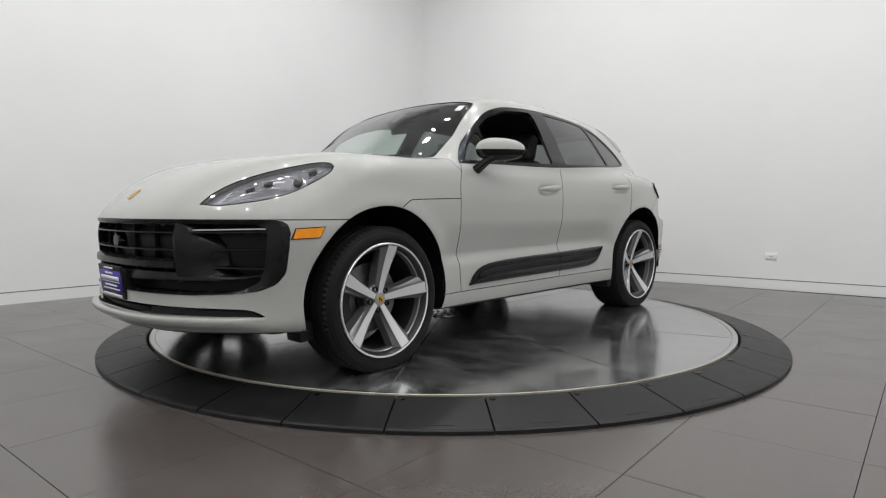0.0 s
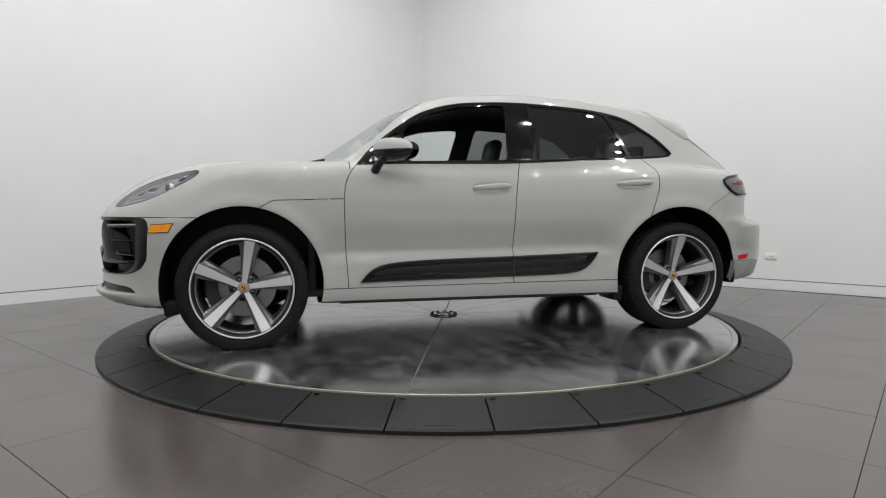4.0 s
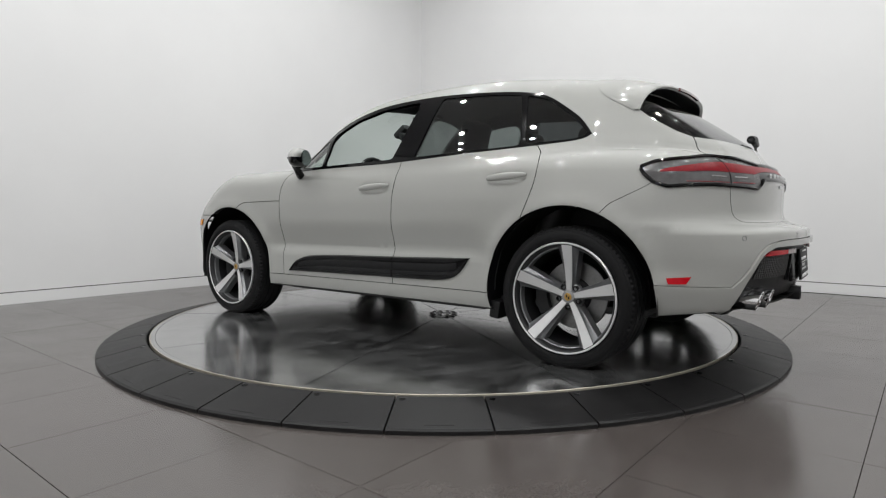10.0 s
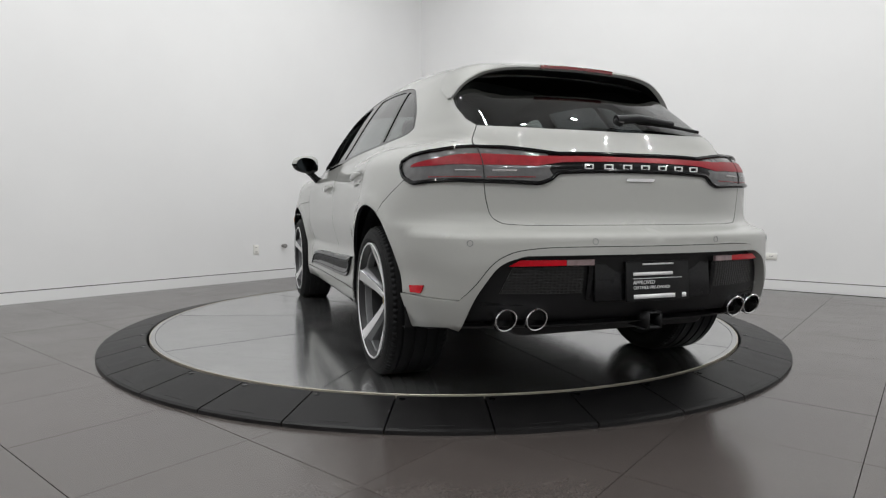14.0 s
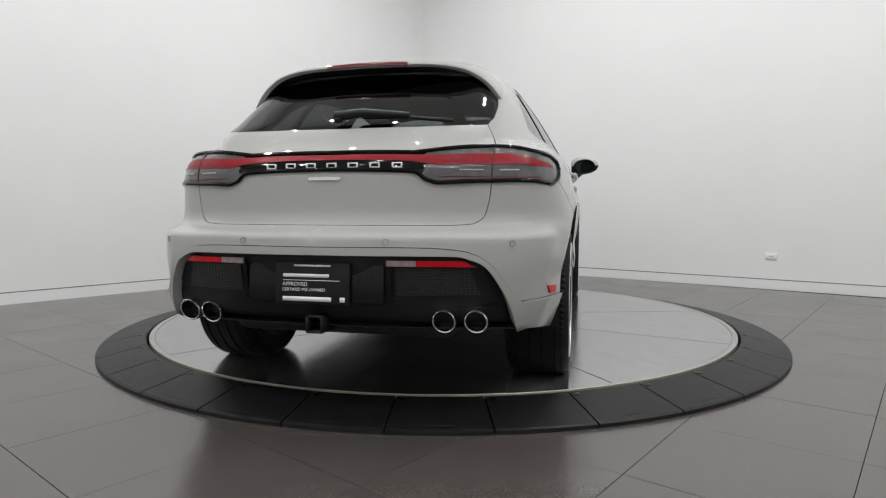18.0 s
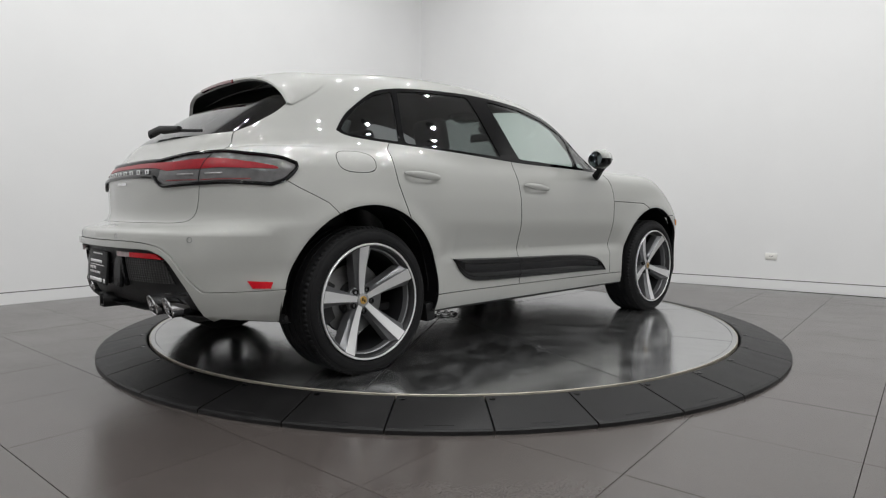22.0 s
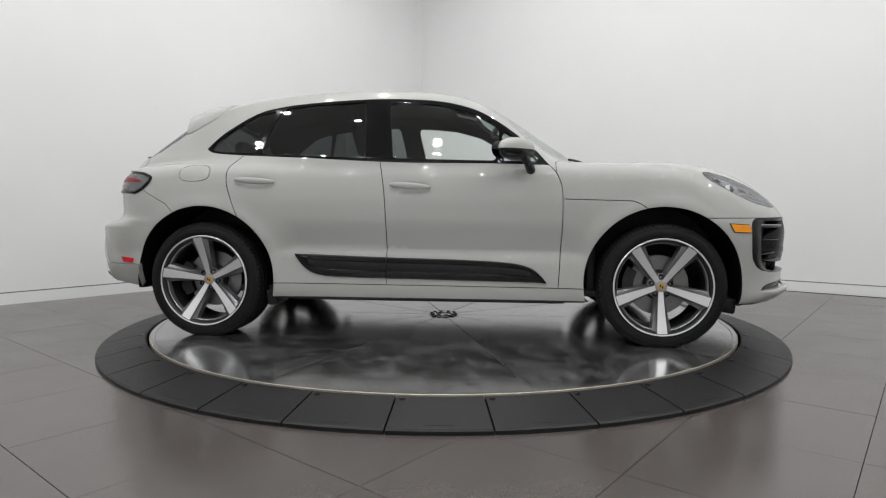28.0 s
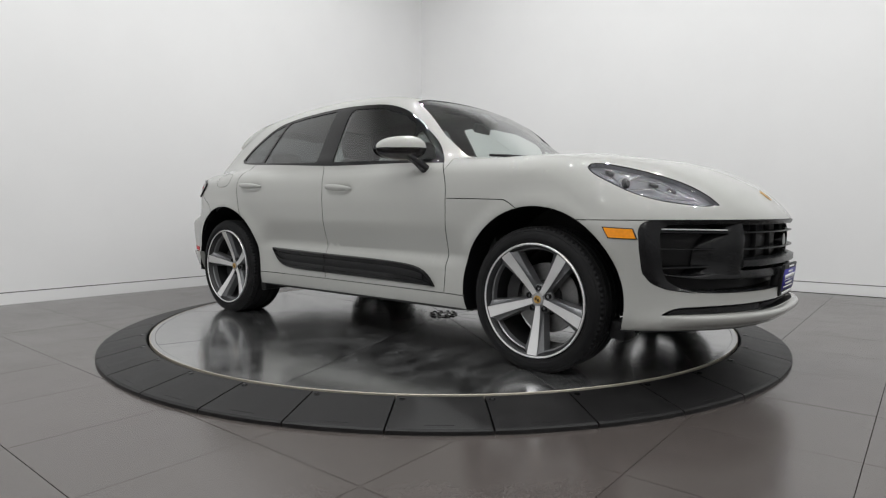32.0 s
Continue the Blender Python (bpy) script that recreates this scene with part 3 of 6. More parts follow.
PANE_QUARTER = [(-1.120, 1.163), (-1.080, 1.32), (-1.036, 1.462), (-1.178, 1.421), (-1.335, 1.320), (-1.405, 1.258), (-1.452, 1.205), (-1.43, 1.187), (-1.36, 1.176)]
HEADLIGHT = [(2.14, 0.825), (2.081, 0.876), (1.986, 0.931), (1.866, 0.977), (1.745, 1.010), (1.66, 1.026), (1.62, 1.016), (1.66, 0.975), (1.757, 0.922), (1.838, 0.882), (1.928, 0.850), (2.006, 0.833), (2.086, 0.820), (2.14, 0.825)]
INTAKE_SIDE = [(0.0, 0.757), (0.5, 0.757), (0.72, 0.757), (0.855, 0.757), (0.88, 0.737), (0.892, 0.707), (0.89, 0.634), (0.875, 0.522), (0.85, 0.473), (0.80, 0.444), (0.72, 0.430), (0.575, 0.424), (0.30, 0.424), (0.0, 0.424)]
LOWER_SLOT = [(0.0, 0.368), (0.36, 0.367), (0.64, 0.363), (0.755, 0.360), (0.79, 0.350), (0.822, 0.328), (0.756, 0.322), (0.648, 0.321), (0.50, 0.324), (0.27, 0.330), (0.0, 0.333)]
TAIL_LAMP = [(-2.24, 0.0, 1.040), (-2.21, 0.36, 1.036), (-2.17, 0.47, 1.050), (-2.05, 0.655, 1.055), (-1.975, 0.785, 1.047), (-1.85, 0.865, 1.035), (-1.785, 0.89, 1.008), (-1.80, 0.895, 0.975), (-1.85, 0.90, 0.937), (-1.915, 0.89, 0.917), (-2.10, 0.68, 0.914), (-2.235, 0.46, 0.913), (-2.24, 0.415, 0.927), (-2.24, 0.375, 0.956), (-2.24, 0.0, 0.957)]
TAIL_RED = [(-2.24, 0.0, 1.026), (-2.21, 0.36, 1.023), (-2.17, 0.47, 1.018), (-2.05, 0.655, 1.014), (-1.975, 0.785, 1.006), (-1.87, 0.862, 0.990), (-1.86, 0.872, 0.979), (-1.975, 0.80, 0.975), (-2.10, 0.655, 0.975), (-2.21, 0.46, 0.980), (-2.23, 0.36, 0.997), (-2.24, 0.0, 1.001)]
GATE_SEAM = [(0.606, 1.160), (0.628, 1.12), (0.652, 1.065), (0.652, 0.915), (0.646, 0.852), (0.632, 0.79), (0.618, 0.764), (0.585, 0.746), (0.50, 0.741), (0.0, 0.741)]
REAR_GLASS = [(0.0, 1.139), (0.33, 1.143), (0.56, 1.152), (0.605, 1.162), (0.618, 1.20), (0.62, 1.27), (0.60, 1.36), (0.52, 1.425), (0.30, 1.45), (0.0, 1.46)]
TRIM_OUT = [(0.772, 0.452), (0.728, 0.51), (0.675, 0.59), (0.62, 0.632), (0.55, 0.652), (0.40, 0.662), (0.0, 0.662)]
TRIM_IN = [(0.752, 0.33), (0.728, 0.44), (0.692, 0.52), (0.645, 0.588), (0.58, 0.618), (0.50, 0.628), (0.0, 0.630)]
WINDSCREEN = [(1.06, 0.0), (1.04, 0.30), (0.965, 0.52), (0.875, 0.655), (0.80, 0.705), (0.60, 0.672), (0.44, 0.63), (0.325, 0.594), (0.28, 0.56), (0.245, 0.40), (0.23, 0.0)]
HOOD_BACK = [(1.10, 0.0), (1.08, 0.30), (1.0, 0.53), (0.905, 0.675), (0.82, 0.755), (0.775, 0.82)]
SPOILER_SEAM = [(-1.36, 0.0, 1.55), (-1.37, 0.30, 1.54), (-1.395, 0.47, 1.517), (-1.425, 0.545, 1.48), (-1.482, 0.60, 1.42), (-1.56, 0.617, 1.37), (-1.66, 0.628, 1.318), (-1.80, 0.635, 1.237), (-1.93, 0.628, 1.165)]


def arc(cx, cz, r, a0, a1, n=40):
    return [(cx + r * math.cos(radians(a0 + (a1 - a0) * k / n)), cz + r * math.sin(radians(a0 + (a1 - a0) * k / n))) for k in range(n + 1)]


def closed(pts):
    return list(pts) + [pts[0]]


def in_outline(p, loop):
    """Which points p lie inside a closed outline."""
    x, y = p[:, 0], p[:, 1]
    inside = np.zeros(len(p), bool)
    a, b = loop, np.roll(loop, -1, axis=0)
    for (x0, y0), (x1, y1) in zip(a, b):
        if y0 == y1:
            continue
        inside ^= ((y0 > y) != (y1 > y)) & (x < (x1 - x0) * (y - y0) / (y1 - y0) + x0)
    return inside


def cut_skin():
    """One half of the skin as triangles, each with the name of its panel."""
    from mathutils.geometry import delaunay_2d_cdt

    E = math.pi / 2 * SPAN
    end = (CORE_R - E, CORE_F + E)
    lines = {}
    lines["arch_f"] = from_side(arc(FRONT_HUB, HUB_Z + 0.008, ARCH_R, -19, 199))
    lines["arch_r"] = from_side(arc(REAR_HUB, HUB_Z + 0.008, ARCH_R + 0.004, -19, 199))
    lines["front_seam"] = from_side(FRONT_SEAM, True)
    lines["mid_seam"] = from_side(MID_SEAM, True)
    lines["back_seam"] = from_side(BACK_SEAM, True)
    belt, top = from_side(BELT, True), from_side(DAYLIGHT_TOP, True)
    lines["belt"], lines["day_top"] = belt, top
    for name, pts in (("pane_tri", PANE_TRI), ("pane_front", PANE_FRONT), ("pane_rear", PANE_REAR), ("pane_quarter", PANE_QUARTER)):
        lines[name] = from_side(closed(rounded(pts, 0.02, 3)))
    lines["headlight"] = from_side(HEADLIGHT, True)
    lines["intake"] = from_front(INTAKE_SIDE)
    lines["slot"] = from_front(LOWER_SLOT)
    lines["tail"] = near(TAIL_LAMP, False)
    lines["tail_red"] = near(TAIL_RED, False)
    lines["gate"] = from_rear(GATE_SEAM)
    lines["rear_glass"] = from_rear(REAR_GLASS)
    lines["trim_out"] = from_rear(TRIM_OUT, True)
    lines["trim_in"] = from_rear(TRIM_IN, True)
    lines["corner"] = np.vstack([from_side([(-1.76, 0.452), (-2.05, 0.452)]), from_rear([(0.83, 0.452), (0.772, 0.452)])])
    lines["screen"] = from_top(WINDSCREEN)
    door_edge = along(FRONT_SEAM, 0.02, True)
    up = (door_edge[:, 1] > 0.852) & (door_edge[:, 1] < 1.03)
    lines["hood_back"] = np.vstack([from_top(HOOD_BACK, True), lines["front_seam"][up][::-1]])
    fender_at = tuple(door_edge[up][0])
    lines["fender"] = from_side([fender_at, (1.17, 0.856), (1.22, 0.85), (1.27, 0.825), (1.33, 0.78)], True)
    lines["bumper_f"] = from_side([(1.60, 0.757), (1.80, 0.757), (1.93, 0.757)])
    lines["sill"] = from_side([(0.95, 0.335), (-0.98, 0.345)])
    lines["bumper_r"] = near([(-1.60, 0.962, 0.775), (-1.66, 0.95, 0.835), (-1.80, 0.915, 0.905), (-1.85, 0.90, 0.935)])
    lines["belly"] = from_side([(x, float(belly(x)) + 0.013) for x in np.linspace(2.0, -2.1, 60)])
    lines["belly_front"] = from_front([(0.0, 0.255), (0.4, 0.255), (0.7, 0.255), (0.86, 0.255)])
    lines["belly_end"] = from_rear([(0.0, float(belly(-2.34)) + 0.013), (0.35, float(belly(-2.31)) + 0.013), (0.6, float(belly(-2.24)) + 0.013), (0.75, float(belly(-2.14)) + 0.013)])
    lines["spoiler"] = near(SPOILER_SEAM)
    for name, drop in (("crease_high", 0.0), ("crease_mid", 0.028), ("crease_low", 0.055)):
        lines[name] = from_side([(x, 0.556 - 0.012 * x - drop) for x in (0.93, -0.93)])
    fuel = arc(0, 0, 1, 0, 360, 32)
    lines["fuel"] = from_side([(-1.478 + 0.105 * math.copysign(abs(c) ** 0.7, c), 1.032 + 0.052 * math.copysign(abs(s) ** 0.7, s)) for c, s in fuel])
    # points: an even grid kept clear of the seams, then the seams
    pts, edges = [], []
    cons = []
    for name, l in lines.items():
        l = l.copy()
        l[:, 1] = np.clip(l[:, 1], -E, E)
        l[:, 1] = np.where(l[:, 1] > E - 0.01, E, l[:, 1])
        l[:, 1] = np.where(l[:, 1] < -E + 0.01, -E, l[:, 1])
        lines[name] = l
        base = len(cons)
        cons.extend(l.tolist())
        edges.extend((base + i, base + i + 1) for i in range(len(l) - 1))
    cons = np.array(cons)
    gs, gq = np.linspace(*end, 176), np.linspace(-E, E, 96)
    S, Q = np.meshgrid(gs, gq, indexing="ij")
    grid = np.stack([S.ravel(), Q.ravel()], -1)
    cell = {}
    for c in cons:
        cell.setdefault((int(c[0] // 0.03), int(c[1] // 0.03)), []).append(c)
    keep = []
    for g in grid:
        i, j = int(g[0] // 0.03), int(g[1] // 0.03)
        edge = g[0] in (gs[0], gs[-1]) or g[1] in (gq[0], gq[-1])
        lim = 0.004 if edge else 0.011
        if all((g[0] - c[0]) ** 2 + (g[1] - c[1]) ** 2 > lim ** 2 for a in (i - 1, i, i + 1) for b in (j - 1, j, j + 1) for c in cell.get((a, b), ())):
            keep.append(g)
    for hx, hz in HANDLE_AT:
        hxs, hzs = np.meshgrid(np.linspace(hx - 0.13, hx + 0.13, 27), np.linspace(hz - 0.065, hz + 0.045, 15), indexing="ij")
        keep.extend(unroll(cast(np.stack([hxs.ravel(), np.full(hxs.size, 1.3), hzs.ravel()], -1), (0, -1, 0), 1.29)))
    allp = [Vector(c) for c in cons] + [Vector(g) for g in keep]
    vs, _, fs, *_ = delaunay_2d_cdt(allp, edges, [], 0, 1e-5)
    uv = np.array([tuple(v) for v in vs])
    tri = np.array([f for f in fs if len(f) == 3])
    P = skin(uv[:, 0], uv[:, 1])
    P[np.abs(uv[:, 1]) > E - 1e-6, 1] = 0.0
    c = uv[tri].mean(1)
    X = P[tri].mean(1)
    name = np.full(len(tri), "shell", dtype=object)

    def loop(*ls):
        return np.vstack(ls)

    def put(label, mask):
        name[mask & (name == "shell")] = label

    side = X[:, 1] > 0.5
    for hub, extra in ((FRONT_HUB, 0.0), (REAR_HUB, 0.004)):
        put("hole", (np.hypot(X[:, 0] - hub, X[:, 2] - HUB_Z - 0.008) < ARCH_R + extra - 0.0005) & side)
    put("under", X[:, 2] < belly(X[:, 0]) + 0.013)
    for n in ("pane_tri", "pane_front", "pane_rear", "pane_quarter", "headlight", "fuel"):
        put(n, in_outline(c, lines[n]))
    put("daylight", in_outline(c, loop(belt, top)))
    put("screen", in_outline(c, loop(lines["screen"], [(lines["screen"][-1][0], E), (lines["screen"][0][0], E)])))
    put("tail_red", in_outline(c, loop(lines["tail_red"])) & (X[:, 0] < -1.5))
    put("tail_bar", in_outline(c, lines["tail"]) & (X[:, 0] < -1.5) & (X[:, 1] < 0.40))
    put("tail", in_outline(c, lines["tail"]) & (X[:, 0] < -1.5))
    yz = X[:, 1:]
    rear = X[:, 0] < -1.45
    put("rear_glass", in_outline(yz, np.array(REAR_GLASS + [(-0.1, 1.46), (-0.1, 1.139)])) & rear)
    trim_in = along(TRIM_IN, 0.02, True)
    trim_out = along(TRIM_OUT, 0.02, True)
    put("diffuser", in_outline(yz, np.vstack([trim_in, [(-0.1, 0.63), (-0.1, 0.1), (0.752, 0.1)]])) & (X[:, 0] < -1.9))
    put("trim", in_outline(yz, np.vstack([trim_out, [(-0.1, 0.662), (-0.1, 0.452)]])) & (X[:, 0] < -1.9))
    put("trim", (X[:, 2] < 0.452) & (X[:, 1] > 0.5) & (X[:, 0] < -1.65))
    gate = along(GATE_SEAM, 0.02)
    put("gate", in_outline(yz, np.vstack([gate, [(-0.1, 0.741), (-0.1, 1.16)]])) & (X[:, 0] < -1.6))
    front = X[:, 0] > 1.4
    intake = along(INTAKE_SIDE, 0.02)
    put("intake", in_outline(yz, np.vstack([intake, [(-0.1, 0.424), (-0.1, 0.757)]])) & front)
    put("slot", in_outline(yz, np.vstack([along(LOWER_SLOT, 0.02), [(-0.1, 0.333), (-0.1, 0.368)]])) & front)
    put("bumper_f", (X[:, 0] > FRONT_HUB) & (X[:, 2] < 0.757))
    hb = lines["hood_back"]
    hood = np.vstack([hb, lines["fender"], lines["bumper_f"], [(CORE_F + E, lines["bumper_f"][-1][1]), (CORE_F + E, E)]])
    put("hood", in_outline(c, hood) | ((X[:, 0] > 1.5) & (X[:, 2] > 0.757)))
    put("fender", (X[:, 0] > 0.70) & (X[:, 2] < 0.862) & (X[:, 2] > 0.335) & in_outline(c, np.vstack([lines["front_seam"], lines["fender"], [(1.5, -0.1), (1.5, -0.6)]])))
    put("sill", (X[:, 2] < 0.34 - X[:, 0] * 0.005) & (np.abs(X[:, 0]) < 1.2))
    fs_, ms, bs = lines["front_seam"], lines["mid_seam"], lines["back_seam"]
    put("door_f", in_outline(c, np.vstack([fs_, belt[(belt[:, 0] < fs_[-1][0]) & (belt[:, 0] > ms[-1][0])], ms[::-1]])))
    put("door_r", in_outline(c, np.vstack([ms, belt[(belt[:, 0] < ms[-1][0]) & (belt[:, 0] > bs[-1][0])], bs[::-1], [(-1.30, -0.45), (-0.98, bs[0][1] - 0.4), (-0.25, ms[0][1])]])))
    put("bumper_r", (X[:, 0] < -1.5) & ((X[:, 2] < 0.741) | ((X[:, 2] < 0.93) & (X[:, 1] > 0.5) & in_outline(c, np.vstack([lines["bumper_r"], lines["tail"][(lines["tail"][:, 1] < 0.25) & (lines["tail"][:, 0] < -1.85)], [(-2.4, lines["tail"][-1][1]), (-2.6, 0.0), (-1.7, 0.0)]])))))
    rest = (name == "shell") & (X[:, 0] > 0.79) & (X[:, 0] < 1.6) & (X[:, 2] < 1.02) & (X[:, 2] > 0.2) & (X[:, 1] > 0.6)
    name[rest & (X[:, 2] > 0.857)] = "hood"
    name[rest & (X[:, 2] <= 0.857)] = "fender"
    return P, tri, name


def panel(name, which, parent, material, label="", sides=(1, -1), shift=0.0, gap=0.0023, lip=0.02, lip_mat=None, keep=None):
    """A mesh of the skin's triangles named in which, with a thin gap and a turned-in lip round its edge."""
    P, tri, names = SKIN
    which = (which,) if isinstance(which, str) else which
    T = tri[np.isin(names, which)]
    if keep:
        T = T[keep(P[T].mean(1))]
    verts, nrm, faces = [], [], []
    N = SKIN_NORMALS
    for sg in sides:
        used = np.unique(T)
        idx = {int(v): i for i, v in enumerate(used)}
        base = len(verts)
        pv, nv = P[used].copy(), N[used].copy()
        pv = pv + nv * shift
        pv[:, 1] *= sg
        nv[:, 1] *= sg
        verts.extend(pv)
        nrm.extend(nv)
        for t in T:
            f = [base + idx[int(v)] for v in t]
            a, b, c = (np.asarray(verts[k]) for k in f)
            if np.dot(np.cross(b - a, c - a), nrm[f[0]]) < 0:
                f = f[::-1]
            faces.append(f)
    V, M = np.array(verts), np.array(nrm)
    # join the halves on the centre line
    key, remap = {}, np.arange(len(V))
    for i, v in enumerate(V):
        if abs(v[1]) < 1e-5:
            k = (round(v[0], 5), round(v[2], 5))
            remap[i] = key.setdefault(k, i)
            M[remap[i]][1] = 0
    faces = [[int(remap[k]) for k in f] for f in faces]
    faces = [f for f in faces if len(set(f)) == 3]
    count = {}
    for f in faces:
        for a, b in zip(f, f[1:] + f[:1]):
            count[(a, b)] = count.get((a, b), 0) + 1
    rim = [(a, b) for (a, b) in count if (b, a) not in count]
    inward = np.zeros_like(V)
    for f in faces:
        for a, b in zip(f, f[1:] + f[:1]):
            if (b, a) not in count:
                e = V[b] - V[a]
                d = np.cross(M[a], e)
                L = np.linalg.norm(d)
                if L > 1e-9:
                    inward[a] += d / L
                    inward[b] += d / L
    ln = np.linalg.norm(inward, axis=1, keepdims=True)
    inward = np.where(ln > 1e-6, inward / np.maximum(ln, 1e-6), 0)
    V = V + inward * gap
    out_v, out_n, out_f = [tuple(v) for v in V], [tuple(n) for n in M], list(faces)
    if lip:
        top, low = {}, {}
        for a in {k for e in rim for k in e}:
            side_n = inward[a] if lip < 0 else -inward[a]
            top[a] = len(out_v)
            out_v.append(tuple(V[a]))
            out_n.append(tuple(side_n))
            low[a] = len(out_v)
            out_v.append(tuple(V[a] - M[a] * lip + inward[a] * 0.003))
            out_n.append(tuple(side_n))
        for a, b in rim:
            out_f.append([top[b], top[a], low[a], low[b]])
    used = sorted({k for f in out_f for k in f})
    back = {k: i for i, k in enumerate(used)}
    me = bpy.data.meshes.new(name)
    me.from_pydata([out_v[k] for k in used], [], [[back[k] for k in f] for f in out_f])
    me.polygons.foreach_set("use_smooth", [True] * len(me.polygons))
    me.update()
    nn = [Vector(out_n[k]) for k in used]
    me.normals_split_custom_set_from_vertices([n.normalized() if n.length > 1e-6 else Vector((0, 0, 1)) for n in nn])
    me.materials.append(material)
    if lip_mat:
        me.materials.append(lip_mat)
        me.polygons.foreach_set("material_index", [0 if len(f) == 3 else 1 for f in out_f])
    ob = new(name, me)
    ob.parent = parent
    if label:
        ob["label"] = label
    return ob


SKIN = cut_skin()
SKIN_NORMALS = normals_at(SKIN[0])


# ---- the car ----
GLASS_CLEAR = pane("clear_green_car_glass", (0.89, 0.965, 0.93), power=3.6, least=0.11)
GLASS_DARK = pane("dark_privacy_glass", (0.24, 0.258, 0.26), ior=1.7)
GLASS_SCREEN = pane("windscreen_glass", (0.86, 0.95, 0.91), power=3.2, least=0.13)
GLASS_LAMP = pane("clear_lamp_cover", (0.88, 0.89, 0.90))
CABIN = plain("black_cabin_trim", (0.016, 0.016, 0.017), 0.6, grain=300, bump=0.1)
LEATHER = plain("black_seat_leather", (0.02, 0.02, 0.021), 0.45, grain=180, bump=0.2)
RED_LENS = plain("red_lamp_lens", (0.20, 0.004, 0.010), 0.3, coat=0.08, amount=0.3, grain=40, spec=0.15)
DEEP_RED = plain("deep_red_lamp_lens", (0.11, 0.008, 0.010), 0.12, coat=1.0, amount=0.2)
SMOKE_LENS = plain("smoked_lamp_lens", (0.082, 0.080, 0.081), 0.16, coat=0.3, amount=0.3, grain=30)
AMBER = plain("amber_reflector", (0.85, 0.29, 0.008), 0.2, coat=0.4, amount=0.2, spec=0.2)
RED_REFLECTOR = plain("red_reflector", (0.46, 0.004, 0.012), 0.2, coat=0.3, amount=0.2, spec=0.12)
SILVER = plain("machined_silver_rim", (0.72, 0.72, 0.72), 0.34, 0.65, amount=0.03)
GUNMETAL = plain("grey_rim_paint", (0.19, 0.192, 0.198), 0.30, 0.6, amount=0.1)
BRAKE = plain("grey_cast_iron", (0.25, 0.25, 0.25), 0.38, 0.8, amount=0.2)
DARK_METAL = plain("dark_underbody", (0.02, 0.02, 0.021), 0.7, amount=0.3)
LAMP_SHELL = plain("grey_lamp_reflector", (0.29, 0.292, 0.31), 0.22, 0.3, grain=25, amount=0.3)
BLADE = plain("gloss_black_blade", (0.004, 0.004, 0.0045), 0.12, grain=200, spec=0.22)
INSET = plain("grained_black_inset", (0.009, 0.009, 0.0096), 0.5, grain=500, bump=0.3, spec=0.2)
CAP_GREY = plain("grey_cap_paint", (0.30, 0.30, 0.30), 0.35, 0.4, amount=0.05)
BARREL = plain("dark_wheel_barrel", (0.012, 0.012, 0.013), 0.4, 0.2)
DARK_MIRROR = plain("tinted_mirror", (0.13, 0.14, 0.15), 0.05, 1.0, amount=0.02)
CLEAR_CELL = plain("clear_lamp_cell", (0.30, 0.29, 0.29), 0.15, coat=1.0, amount=0.2, grain=80)
REVERSE_LENS = plain("clear_pink_lens", (0.24, 0.17, 0.17), 0.12, coat=0.6, amount=0.35, grain=50)
GOLD = plain("gold_badge", (0.55, 0.33, 0.09), 0.3, 0.7, amount=0.2)
WHITE_MARK = plain("white_lettering", (0.75, 0.75, 0.75), 0.4, amount=0.03)
BLUE_PLATE = plain("deep_blue_plate", (0.03, 0.025, 0.22), 0.4, amount=0.1)
SATIN = plain("dark_grey_satin_plastic", (0.0060, 0.0061, 0.0068), 0.26, grain=300, bump=0.05, spec=0.24)


def honeycomb():
    n = Nodes("black_honeycomb_plastic")
    cells = n.add("ShaderNodeTexVoronoi", Scale=62.0, Randomness=0.25)
    n.link(n.coords((0.3, 1, 1.5)), cells.inputs["Vector"])
    n.link(n.ramp(cells.outputs["Distance"], [(0.2, grey(0.004)), (0.6, grey(0.009))]), n.bsdf.inputs["Base Color"])
    n.set(Roughness=0.42, Specular_IOR_Level=0.4)
    n.bump(cells.outputs["Distance"], 0.8, 0.006)
    return n.mat


HONEYCOMB = honeycomb()


def once(fn):
    """Keep what a cast has found, for the other side of the car."""
    done = {}

    def kept(a, b):
        a, b = np.atleast_1d(np.asarray(a, float)), np.atleast_1d(np.asarray(b, float))
        key = (a.tobytes(), b.tobytes())
        if key not in done:
            done[key] = fn(a, b)
        return done[key]
    return kept


@once
def on_side(x, z):
    """The skin's half width at places (x, z)."""
    x, z = np.atleast_1d(np.asarray(x, float)), np.atleast_1d(np.asarray(z, float))
    return cast(np.stack([x, np.full(len(x), 1.3), z], -1), (0, -1, 0), 1.29)[:, 1]


@once
def on_front(y, z):
    y, z = np.atleast_1d(np.asarray(y, float)), np.atleast_1d(np.asarray(z, float))
    return cast(np.stack([np.full(len(y), 2.9), y, z], -1), (-1, 0, 0), 2.0)[:, 0]


@once
def on_rear(y, z):
    y, z = np.atleast_1d(np.asarray(y, float)), np.atleast_1d(np.asarray(z, float))
    return cast(np.stack([np.full(len(y), -3.0), y, z], -1), (1, 0, 0), 2.4)[:, 0]


